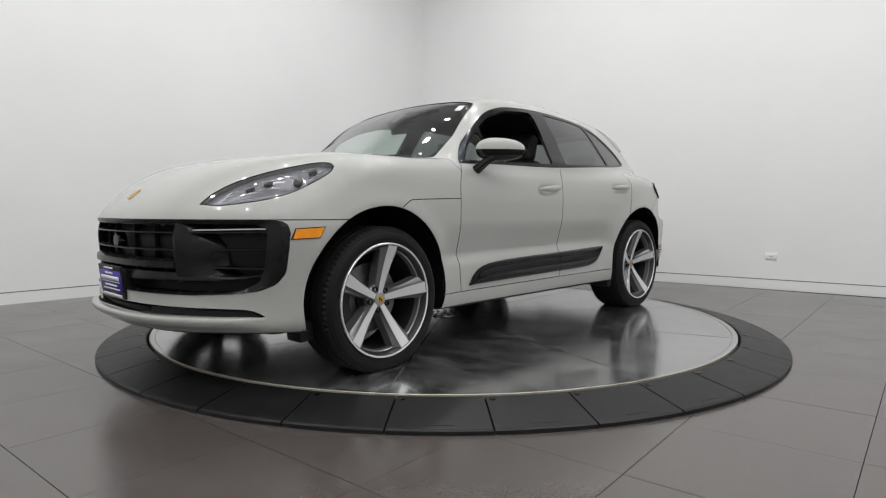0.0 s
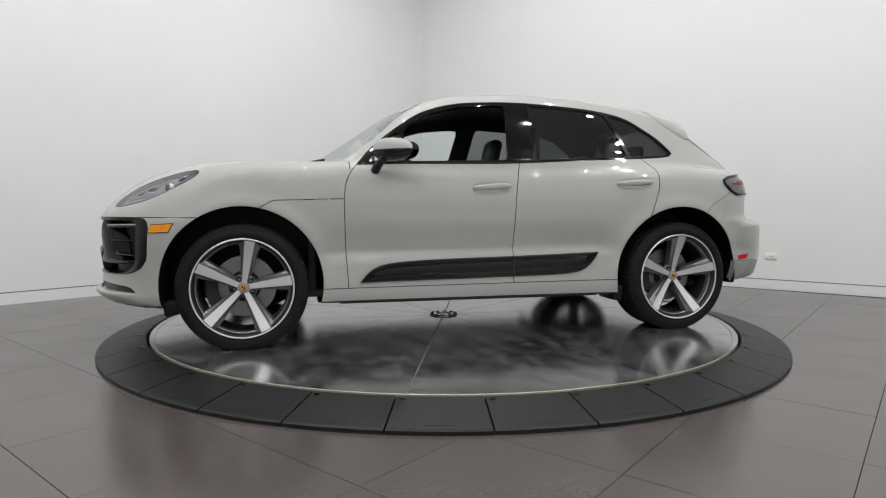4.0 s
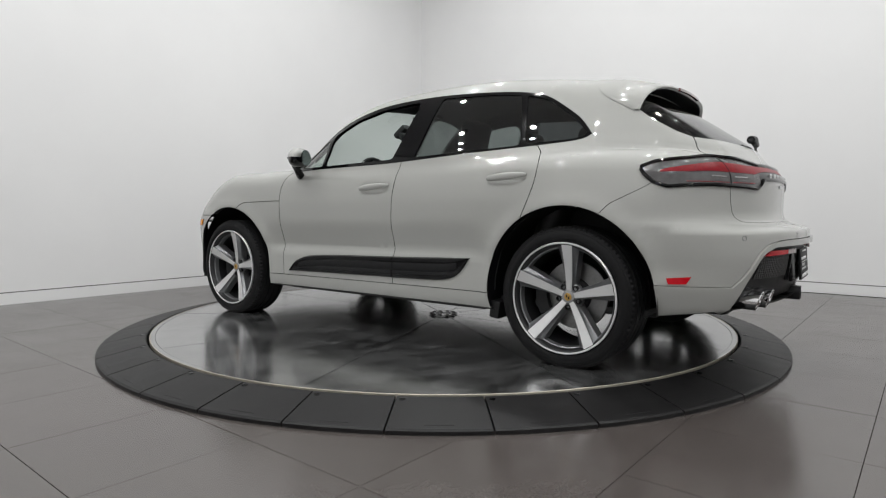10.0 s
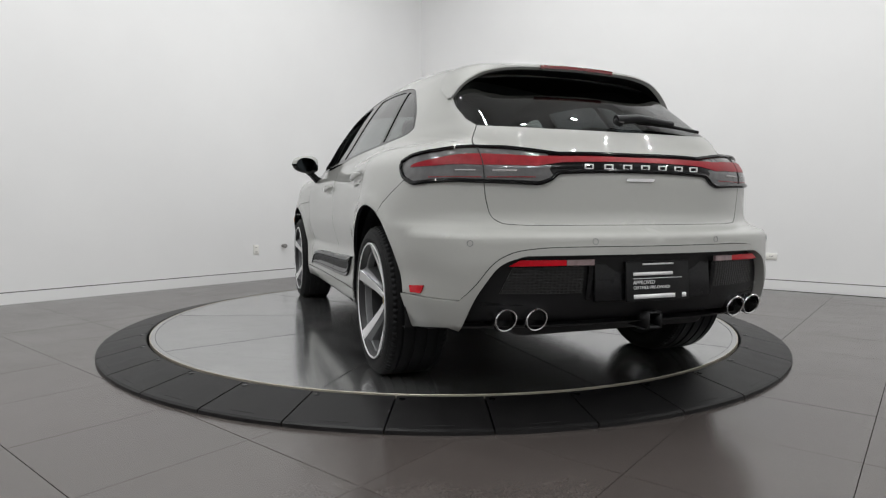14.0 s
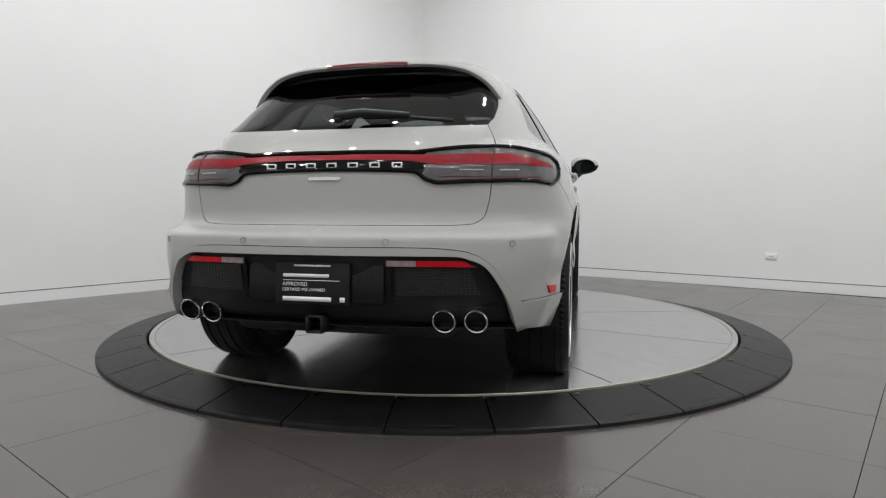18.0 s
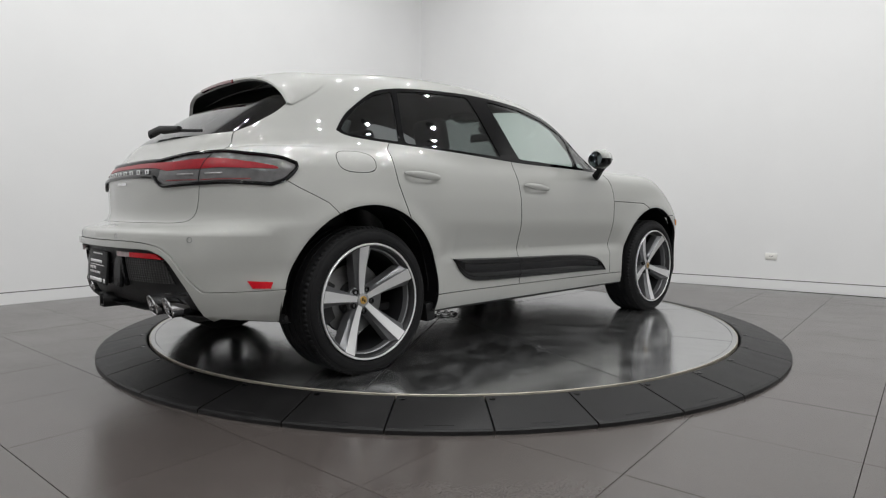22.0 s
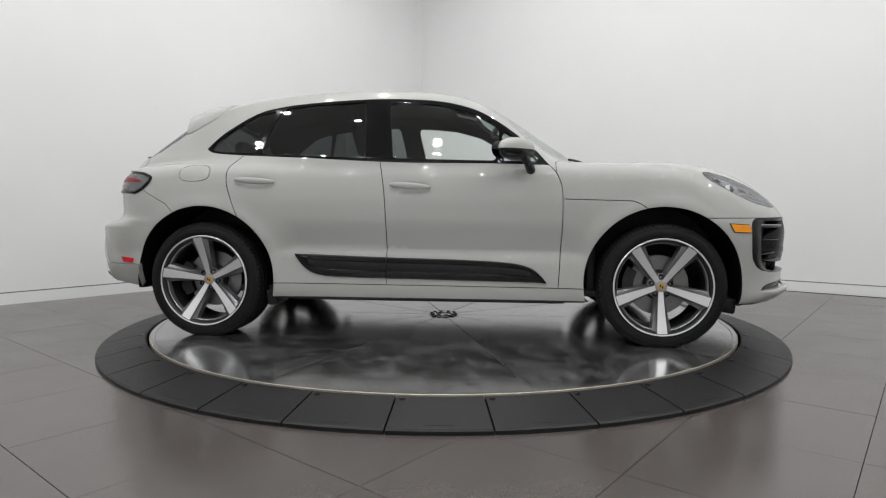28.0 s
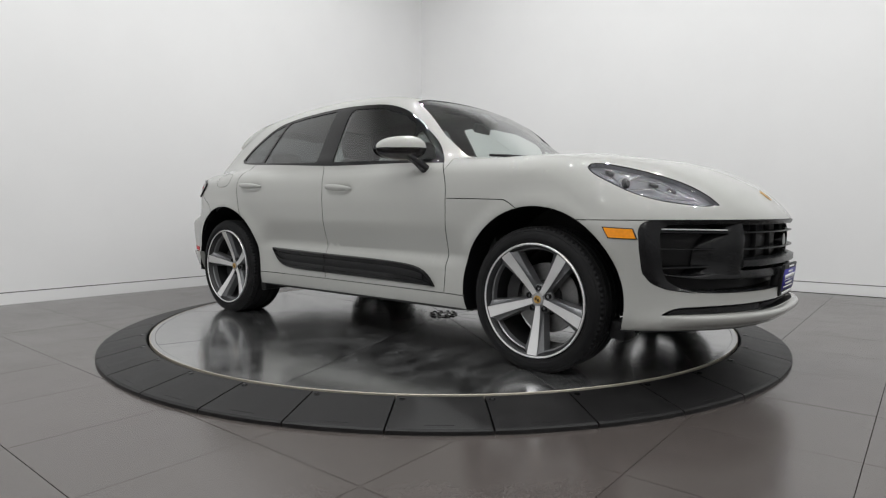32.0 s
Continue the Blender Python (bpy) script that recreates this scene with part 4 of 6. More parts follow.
def sheet_bm(grid, back=None):
    """A mesh over a grid of points, closed behind by a second grid if given."""
    bm = bmesh.new()
    g = np.asarray(grid, float)
    n, m = g.shape[:2]
    V = [[bm.verts.new(tuple(g[i, j])) for j in range(m)] for i in range(n)]
    for i in range(n - 1):
        for j in range(m - 1):
            bm.faces.new((V[i][j], V[i + 1][j], V[i + 1][j + 1], V[i][j + 1]))
    if back is not None:
        b = np.asarray(back, float)
        W = [[bm.verts.new(tuple(b[i, j])) for j in range(m)] for i in range(n)]
        for i in range(n - 1):
            for j in range(m - 1):
                bm.faces.new((W[i][j], W[i][j + 1], W[i + 1][j + 1], W[i + 1][j]))
        ring = [(i, 0) for i in range(n)] + [(n - 1, j) for j in range(1, m)] + [(i, m - 1) for i in range(n - 2, -1, -1)] + [(0, j) for j in range(m - 2, 0, -1)]
        for (a, c), (d, e) in zip(ring, ring[1:] + ring[:1]):
            bm.faces.new((V[a][c], W[a][c], W[d][e], V[d][e]))
    bmesh.ops.remove_doubles(bm, verts=bm.verts, dist=1e-5)
    bmesh.ops.recalc_face_normals(bm, faces=bm.faces)
    return sharpen(bm, 40)


def flipped(bm, sg):
    if sg < 0:
        bm.transform(Matrix.Diagonal((1, -1, 1, 1)))
        bmesh.ops.reverse_faces(bm, faces=bm.faces)
    return bm


# ---- wheels ----
HUB_REST = 0.355


def tyre_bm(width, sg, steps=120):
    w, R, r = width / 2, 0.367, 0.2735
    prof = [(r, -w + 0.025), (r + 0.018, -w + 0.006), (r + 0.042, -w), (R - 0.03, -w + 0.006), (R - 0.012, -w + 0.018), (R - 0.002, -w + 0.036)]
    cuts = 4
    for k in range(cuts):
        c = -w + 0.036 + (2 * w - 0.072) * (k + 0.5) / cuts
        prof += [(R, c - 0.006), (R - 0.007, c - 0.0045), (R - 0.007, c + 0.0045), (R, c + 0.006)]
    prof += [(R - 0.002, w - 0.036), (R - 0.012, w - 0.018), (R - 0.022, w - 0.010), (R - 0.024, w - 0.0105), (R - 0.026, w - 0.007), (r + 0.056, w), (r + 0.040, w + 0.0015), (r + 0.034, w + 0.0015), (r + 0.032, w - 0.0005), (r + 0.026, w - 0.001), (r + 0.018, w - 0.006), (r, w - 0.025)]
    return rested(lathe_bm(prof, steps, closed=True), sg)


def rested(bm, sg):
    """Flatten a tyre where the car's weight presses it on the plate."""
    for v in bm.verts:
        if sg * v.co.y > HUB_REST:
            v.co.y = sg * HUB_REST
    return bm


def tread_bm(width, sg, steps=84):
    """Small cross cuts on the tyre's shoulders, as thin raised blocks."""
    bm = bmesh.new()
    w, R = width / 2, 0.367
    for k in range(steps):
        a = 2 * math.pi * k / steps
        for side in (1, -1):
            m = pose(0, 0, 0, 0, 0, math.degrees(a)) @ pose(R - 0.0065, 0, side * (w - 0.027), 0, -side * 29, 0)
            bmesh.ops.create_cube(bm, size=1, matrix=m @ Matrix.Diagonal((0.003, 0.021, 0.020, 1)))
    return rested(bm, sg)


def spoke_bm(kind, dish):
    """One spoke from the hub to the rim, lying along local x with its face towards z."""
    rs = (0.030, 0.075, 0.125, 0.18, 0.232, 0.272)
    half = (0.023, 0.027, 0.033, 0.042, 0.052, 0.060)
    flat = (0.014, 0.017, 0.020, 0.0235, 0.027, 0.029)
    rise = [-dish - 0.008 + (dish + 0.011) * ((r - 0.03) / 0.242) ** 1.35 for r in rs]
    dent = (0.004, 0.008, 0.007, 0.004, 0.001, 0.0)
    rows, back = [], []
    for r, h, f, z, d in zip(rs, half, flat, rise, dent):
        if kind == "face":
            rows.append([(r, -f, z - 0.0005), (r, -f + 0.0016, z + 0.0022), (r, f - 0.0016, z + 0.0022), (r, f, z - 0.0005)])
            back.append([(r, y, z - 0.004) for _, y, _ in rows[-1]])
        else:
            edge = f + 0.0015
            rows.append([(r, -h * 1.10, z - 0.060), (r, -h, z - 0.020), (r, -edge - 0.003, z - 0.006 - d), (r, -edge, z), (r, edge, z), (r, edge + 0.003, z - 0.006 - d), (r, h, z - 0.020), (r, h * 1.10, z - 0.060)])
            back.append([(r, y, min(zz, z - 0.045) - 0.012) for _, y, zz in rows[-1]])
    return sheet_bm(rows, back)


def build_wheel(car, hx, sg, width, turn, out, dish):
    """The outer face looks to the car's side sg."""
    base = pose(hx, sg * out, HUB_REST, -90 * sg, 0, 0)
    wide, deep = Matrix.Diagonal((1.02, 1.02, 1, 1)), pose(0, 0, 0.0085 - dish)

    def lathed(profile, steps=72):
        bm = lathe_bm(profile, steps, closed=True)
        bm.transform(wide)
        return bm
    rim = part("wheel", lathed([(0.255, -width + 0.02), (0.268, -width + 0.025), (0.270, -width + 0.05), (0.252, -0.12), (0.262, -0.035), (0.270, -0.004), (0.2765, 0.0), (0.2775, 0.006), (0.272, 0.007), (0.266, 0.002), (0.258, -0.012), (0.248, -0.06), (0.240, -0.12), (0.246, -width + 0.02)]), BARREL, car, "grey and silver five-spoke alloy wheel")
    rim.matrix_basis = base
    part("tyre", tyre_bm(width, sg), TYRE, rim, "low-profile black tyre").matrix_basis = pose(0, 0, -width / 2 + 0.007)
    tagged(part("tread", tread_bm(width, sg), TYRE, rim), kind="stuff").matrix_basis = pose(0, 0, -width / 2 + 0.007)
    part("rim_edge", lathed([(0.2795, -0.004), (0.2805, 0.007), (0.277, 0.0105), (0.272, 0.009), (0.2695, 0.003), (0.272, -0.004)]), SILVER, rim, "bright machined rim edge")
    part("rim_step", lathed([(0.2615, -0.010), (0.2695, -0.002), (0.268, -0.03), (0.260, -0.03)]), GUNMETAL, rim)
    part("rim_ledge", lathed([(0.250, -0.030), (0.2585, -0.022), (0.257, -0.06), (0.247, -0.06)]), GUNMETAL, rim)
    part("hub", lathe_bm([(0.0, -0.055), (0.076, -0.055), (0.074, -0.034), (0.060, -0.022), (0.036, -0.018), (0.035, -0.022), (0, -0.022)], 40), GUNMETAL, rim).matrix_basis = deep
    part("centre_cap", lathe_bm([(0.0, -0.008), (0.027, -0.0085), (0.033, -0.011), (0.035, -0.022), (0, -0.022)], 32), CAP_GREY, rim, "grey centre cap").matrix_basis = deep
    part("badge", lathe_bm([(0.0, -0.0062), (0.019, -0.0068), (0.0212, -0.0090), (0, -0.0095)], 24), GOLD, rim, "gold round badge").matrix_basis = deep
    part("badge_mark", merge(box_bm((0.007, 0.013, 0.002), pose(-0.006, 0.004, -0.006)), box_bm((0.007, 0.013, 0.002), pose(0.006, -0.004, -0.006))), BLACK, rim).matrix_basis = deep
    body, face = spoke_bm("body", dish), spoke_bm("face", dish)
    bme, fme = bpy.data.meshes.new("spoke"), bpy.data.meshes.new("spoke_face")
    for b, me, mat in ((body, bme, GUNMETAL), (face, fme, SILVER)):
        b.to_mesh(me)
        b.free()
        for q in me.polygons:
            q.use_smooth = True
        me.materials.append(mat)
    for k in range(5):
        # the angle runs from straight up towards the car's tail
        up = Matrix.Rotation(-sg * (radians(turn + 72 * k)) + (radians(-90) if sg > 0 else radians(90)), 4, "Z")
        for name, me in (("spoke", bme), ("spoke_face", fme)):
            s = new(name, me)
            s.parent = rim
            s.matrix_basis = up
        b = radians(36)
        n = part("lug_bolt", lathe_bm([(0.0150, -0.05), (0.0150, -0.030), (0.0115, -0.026), (0.009, -0.036), (0, -0.036)], 10), BLACK, rim)
        n.matrix_basis = deep @ up @ pose(0.057 * math.cos(b), 0.057 * math.sin(b), 0.014)
    d = part("brake_disc", lathe_bm([(0.09, -0.10), (0.178, -0.10), (0.18, -0.102), (0.18, -0.132), (0.09, -0.132)], 56, closed=True), BRAKE, rim, "grey ventilated brake disc")
    d.matrix_basis = deep
    part("brake_bell", lathe_bm([(0, -0.085), (0.085, -0.085), (0.092, -0.10), (0.092, -0.135), (0, -0.135)], 40), DARK_METAL, rim).matrix_basis = deep
    cal = slab_bm(rounded([(0.15 * math.cos(t) if k < 9 else 0.215 * math.cos(t), 0.15 * math.sin(t) if k < 9 else 0.215 * math.sin(t)) for k, t in enumerate([radians(-32 + 8 * i) for i in range(9)] + [radians(32 - 8 * i) for i in range(9)])], 0.008, 2), 0.09, pose(0, 0, -0.155))
    c = part("brake_caliper", cal, DARK_METAL, rim, "black brake caliper")
    c.matrix_basis = deep @ pose(0, 0, 0, 0, 0, 0 if sg > 0 else 180)
    return rim


def liner_bm(hx, sg):
    """The dark wheel house: an arched wall with an inner side."""
    R, rows = ARCH_R + 0.014, []
    angs = [radians(-26 + 232 * k / 40) for k in range(41)]
    inner, outer = 0.50, 0.905
    g = [[(hx + R * math.cos(a), sg * y, max(HUB_Z + 0.008 + R * math.sin(a), 0.30 if hx < 0 and math.cos(a) < 0 else 0.255)) for y in (inner, 0.62, 0.76, outer)] for a in angs]
    side = [[(hx + r * math.cos(a), sg * inner, max(HUB_Z + 0.008 + r * math.sin(a), 0.30 if hx < 0 and math.cos(a) < 0 else 0.255)) for r in (0.05, R * 0.5, R)] for a in angs]
    return merge(sheet_bm(g), sheet_bm(side))


# ---- body parts that stand on the skin ----
def blade_bm(x0, x1):
    """The long black blade along the foot of a door, with a raised border."""
    top = curve((0.722, 0.368), (0.69, 0.415), (0.64, 0.452), (0.53, 0.482), (0.25, 0.499), (-0.25, 0.511), (-0.83, 0.529))
    low = curve((0.722, 0.366), (0.60, 0.368), (0.0, 0.377), (-0.59, 0.388), (-0.70, 0.402), (-0.76, 0.432), (-0.80, 0.475), (-0.83, 0.526))
    xs = np.linspace(x0, x1, 46)
    fr = np.array([0, 0.06, 0.20, 0.24, 0.30, 0.62, 0.67, 0.80, 0.84, 0.95, 1.0])
    off = np.array([0.002, 0.016, 0.017, 0.011, 0.008, 0.008, 0.014, 0.015, 0.011, 0.012, 0.002])
    front, back = [], []
    for x in xs:
        z0, z1 = float(low(x)), float(top(x))
        z = z1 + (z0 - z1) * fr
        y = on_side(np.full(len(z), x), z)
        front.append(np.stack([np.full(len(z), x), y + off, z], -1))
        back.append(np.stack([np.full(len(z), x), y - 0.004, z], -1))
    return sheet_bm(front, back)


def inset_bm(x0, x1):
    """The grained strip lying in the blade's hollow."""
    top = curve((0.722, 0.368), (0.69, 0.415), (0.64, 0.452), (0.53, 0.482), (0.25, 0.499), (-0.25, 0.511), (-0.83, 0.529))
    low = curve((0.722, 0.366), (0.60, 0.368), (0.0, 0.377), (-0.59, 0.388), (-0.70, 0.402), (-0.76, 0.432), (-0.80, 0.475), (-0.83, 0.526))
    front, back = [], []
    for x in np.linspace(x0, x1, 30):
        z0, z1 = float(low(x)), float(top(x))
        z = z1 + (z0 - z1) * np.array([0.27, 0.30, 0.60, 0.63])
        y = on_side(np.full(4, x), z)
        front.append(np.stack([np.full(4, x), y + np.array([0.009, 0.0112, 0.0112, 0.009]), z], -1))
        back.append(np.stack([np.full(4, x), y + 0.002, z], -1))
    return sheet_bm(front, back)


def handle_bm(x0, x1, z0, z1):
    n, m = 15, 12
    rows = []
    for i in range(n):
        t = i / (n - 1)
        x, z = x0 + (x1 - x0) * t, z0 + (z1 - z0) * t
        y = float(on_side(x, z)[0])
        bow = math.sin(math.pi * t) ** 0.45
        h, d = 0.005 + 0.0135 * bow, 0.004 + 0.007 * bow
        c = y + 0.006 + 0.034 * bow
        rows.append([(x, c + d * math.cos(2 * math.pi * k / m), z + h * math.sin(2 * math.pi * k / m) * (1 if k < m / 2 else 1.15)) for k in range(m + 1)])
    bm = sheet_bm(rows)
    return bm


def patch_bm(outline, project, lift, thick=0.004, n=14, m=5):
    """A thin plate following the skin: outline is four corners (u, v) in the order of a quad."""
    a, b, c, d = (np.array(p) for p in outline)
    front, back = [], []
    for i in range(n):
        t = i / (n - 1)
        lo, hi = a + (b - a) * t, d + (c - d) * t
        uv = np.array([lo + (hi - lo) * k / (m - 1) for k in range(m)])
        p = project(uv)
        f, bk = p[0], p[1]
        front.append(f + bk * (lift + thick))
        back.append(f + bk * lift)
    return sheet_bm(front, back)


def side_project(uv):
    y = on_side(uv[:, 0], uv[:, 1])
    p = np.stack([uv[:, 0], y, uv[:, 1]], -1)
    return p, normals_at(p)


def front_project(uv):
    p = np.stack([on_front(uv[:, 0], uv[:, 1]), uv[:, 0], uv[:, 1]], -1)
    return p, normals_at(p)


def rear_project(uv):
    p = np.stack([on_rear(uv[:, 0], uv[:, 1]), uv[:, 0], uv[:, 1]], -1)
    return p, normals_at(p)


def mirror_parts(car, sg):
    """The door mirror on its foot."""
    def shell(kind):
        rows, n, m = [], 18, 24
        for i in range(n):
            t = i / (n - 1)
            # from the tip outside to the end at the car
            y = 1.112 - 0.212 * t
            u = min(t / 0.72, 1.0)
            k = max(0.03, (1 - (1 - u) ** 2.4) ** 0.5) * (1 - 0.30 * max(0.0, (t - 0.72) / 0.28) ** 2)
            cx, cz = 0.455 + 0.125 * t, 1.152 + 0.004 * t
            row = []
            for j in range(m + 1):
                a = 2 * math.pi * j / m
                ax, az = math.cos(a), math.sin(a)
                fx = 0.088 if ax > 0 else 0.062
                fz = 0.070 if az > 0 else 0.068
                row.append((cx + fx * k * math.copysign(abs(ax) ** 0.8, ax), y, cz + fz * k * math.copysign(abs(az) ** 0.9, az)))
            rows.append(row)
        return rows
    rows = shell(0)
    upper = [[p for p in r] for r in rows]
    top = [r[0:13] for r in upper]
    low = [r[12:25] for r in upper]
    cap = part("side_mirror", flipped(sheet_bm(top), sg), PAINT, car, "light grey mirror cap over a black lower shell")
    part("mirror_shell", flipped(sheet_bm(low), sg), BLACK_GLOSS, cap, "gloss black lower shell")
    band = [(p[0][0] + 0.0015, p[0][1], p[0][2] - 0.004) for p in rows[2:]]
    part("indicator_strip", flipped(tube_bm(band, 0.004, 8), sg), SATIN, cap)
    end = rows[-1]
    part("mirror_end", flipped(sheet_bm([end, [(sum(p[0] for p in end) / len(end), end[0][1] - 0.006, sum(p[2] for p in end) / len(end))] * len(end)]), sg), BLACK_GLOSS, cap)
    arm = [(0.625, 0.862, 1.022), (0.622, 0.90, 1.045), (0.60, 0.945, 1.085), (0.575, 0.985, 1.115)]
    part("mirror_arm", flipped(tube_bm(arm, [0.032, 0.028, 0.024, 0.026], 12), sg), BLACK_GLOSS, cap, "gloss black arm")
    gl = [(0.440 - 0.0, 1.0 + 0.082 * math.cos(2 * math.pi * k / 28), 1.150 + 0.052 * math.sin(2 * math.pi * k / 28)) for k in range(28)]
    bm = bmesh.new()
    bm.faces.new([bm.verts.new((x - 0.55 * (y - 1.0), y, z)) for x, y, z in gl])
    part("mirror_glass", flipped(bm, sg), DARK_MIRROR, cap, "mirror glass")


def seat_bm(w, back_h, lean):
    cush = box_bm((0.52, w, 0.16), pose(0.0, 0, 0.48, 0, -6, 0), 0.05, 3)
    back = box_bm((0.15, w * 0.94, back_h), pose(-0.30, 0, 0.56 + back_h / 2, 0, -lean, 0), 0.055, 3)
    return cush, back


def front_seat(car, y, x):
    cush, back = seat_bm(0.50, 0.62, 18)
    s = part("front_seat", cush, LEATHER, car, "black leather seat with a tall backrest")
    s.matrix_basis = pose(x, y, 0)
    part("backrest", back, LEATHER, s)
    for sg in (1, -1):
        part("bolster", box_bm((0.17, 0.10, 0.5), pose(-0.27, sg * 0.22, 0.84, 0, -18, 0), 0.045, 3), LEATHER, s)
    part("headrest", box_bm((0.10, 0.27, 0.22), pose(-0.44, 0, 1.275, 0, -14, 0), 0.045, 3), LEATHER, s)
    for sg in (1, -1):
        part("headrest_post", tube_bm([(-0.41, sg * 0.07, 1.10), (-0.43, sg * 0.07, 1.2)], 0.007, 8), CHROME, s)


def build_cabin(car):
    panel("headliner", "shell", car, CABIN, "black cloth headliner", shift=-0.03, gap=0.0, lip=0, keep=lambda c: (c[:, 2] > 1.17) & (c[:, 0] > -1.6))
    for sg in (1, -1):
        panel("pillar_lining", "daylight", car, CABIN, sides=(sg,), shift=-0.022, gap=0.0, lip=0)
        panel("door_lining", ("door_f", "door_r"), car, CABIN, "black door lining", sides=(sg,), shift=-0.09, gap=0.0, lip=0, keep=lambda c: c[:, 2] > 0.35)
        top = [(0.70, 0.80, 1.065), (0.3, 0.80, 1.072), (-0.3, 0.805, 1.085), (-0.9, 0.79, 1.12), (-1.25, 0.76, 1.14)]
        part("door_rail", flipped(tube_bm(top, 0.028, 10), sg), CABIN, car)
    part("cabin_floor", box_bm((2.9, 1.56, 0.04), pose(-0.35, 0, 0.29), 0.01), CABIN, car)
    part("firewall", box_bm((0.05, 1.5, 0.72), pose(1.0, 0, 0.66), 0.01), CABIN, car)
    part("rear_bulkhead", box_bm((0.05, 1.2, 0.55), pose(-2.02, 0, 0.7), 0.01), CABIN, car)
    dash = part("dashboard", sheet_bm([[(x, y, z) for x, z in ((1.0, 0.98), (0.92, 1.05), (0.72, 1.075 + 0.02 * hump(y, 0.38, 0.2)), (0.56, 1.055 + 0.045 * hump(y, 0.38, 0.2)), (0.46, 1.01 + 0.04 * hump(y, 0.38, 0.2)), (0.44, 0.92), (0.50, 0.75), (0.55, 0.55))] for y in np.linspace(-0.78, 0.78, 33)]), CABIN, car, "black dashboard with an instrument hood")
    part("instrument_hood", box_bm((0.16, 0.36, 0.06), pose(0.52, 0.38, 1.09, 0, -8, 0), 0.025, 3), CABIN, dash)
    part("centre_screen", box_bm((0.02, 0.30, 0.12), pose(0.455, 0.0, 0.99, 0, -18, 0), 0.006), BLACK_GLOSS, dash)
    part("clock", lathe_bm([(0.0, 0.035), (0.03, 0.035), (0.035, 0.025), (0.035, 0.0)], 24, pose(0.66, 0, 1.085, 0, -35, 0)), CABIN, dash)
    part("centre_console", box_bm((0.9, 0.26, 0.34), pose(0.12, 0, 0.5, 0, -8, 0), 0.04, 3), CABIN, car)
    # steering wheel, leaning back
    m = pose(0.335, 0.38, 1.01, 0, -66, 0)
    ring = [m @ Vector((0.186 * math.cos(2 * math.pi * k / 36), 0.186 * math.sin(2 * math.pi * k / 36), 0)) for k in range(36)]
    wheel = part("steering_wheel", tube_bm(ring, 0.016, 10, True), LEATHER, car, "black leather steering wheel")
    part("airbag_boss", lathe_bm([(0.0, 0.03), (0.055, 0.028), (0.07, 0.01), (0.06, -0.02), (0, -0.03)], 24, m), CABIN, wheel)
    for a in (0, 180, 90):
        e = m @ Vector((0.175 * math.sin(radians(a + 90)), 0.175 * math.cos(radians(a + 90)), 0))
        part("spoke_arm", tube_bm([m @ Vector((0, 0, 0)), e], 0.017, 8), CABIN, wheel)
    part("steering_column", tube_bm([m @ Vector((0, 0, -0.02)), (0.62, 0.38, 0.90)], 0.045, 12), CABIN, wheel)
    front_seat(car, 0.38, -0.07)
    front_seat(car, -0.38, -0.07)
    bench = part("rear_bench", box_bm((0.5, 1.30, 0.17), pose(-0.92, 0, 0.50, 0, -6, 0), 0.05, 3), LEATHER, car, "black leather rear bench")
    part("backrest", box_bm((0.14, 1.32, 0.60), pose(-1.22, 0, 0.84, 0, -20, 0), 0.05, 3), LEATHER, bench)
    for y in (0.42, -0.42):
        part("headrest", box_bm((0.09, 0.26, 0.16), pose(-1.34, y, 1.19, 0, -14, 0), 0.04, 3), LEATHER, bench)
    part("parcel_cover", box_bm((0.55, 1.12, 0.02), pose(-1.66, 0, 1.05), 0.006), CABIN, car)
    rv = part("rear_view_mirror", box_bm((0.03, 0.22, 0.065), pose(0.385, 0.0, 1.375, 0, 14, 8), 0.014, 3), CABIN, car, "black inside mirror")
    part("mirror_foot", box_bm((0.13, 0.09, 0.05), pose(0.44, 0, 1.425, 0, 36, 0), 0.014, 2), CABIN, rv)
    part("roof_console", box_bm((0.16, 0.20, 0.04), pose(0.18, 0, 1.51, 0, 12, 0), 0.014, 2), SATIN, car)
    q = cast(np.array([[0.375, 0.53, 1.9]]), (0, 0, -1), 1.5)
    n = normals_at(q)[0]
    m = Vector(n).to_track_quat("Z", "Y").to_matrix().to_4x4()
    m.translation = q[0] - n * 0.001
    part("sticker", box_bm((0.045, 0.085, 0.001), m), WHITE_MARK, car, "small white label on the windscreen")


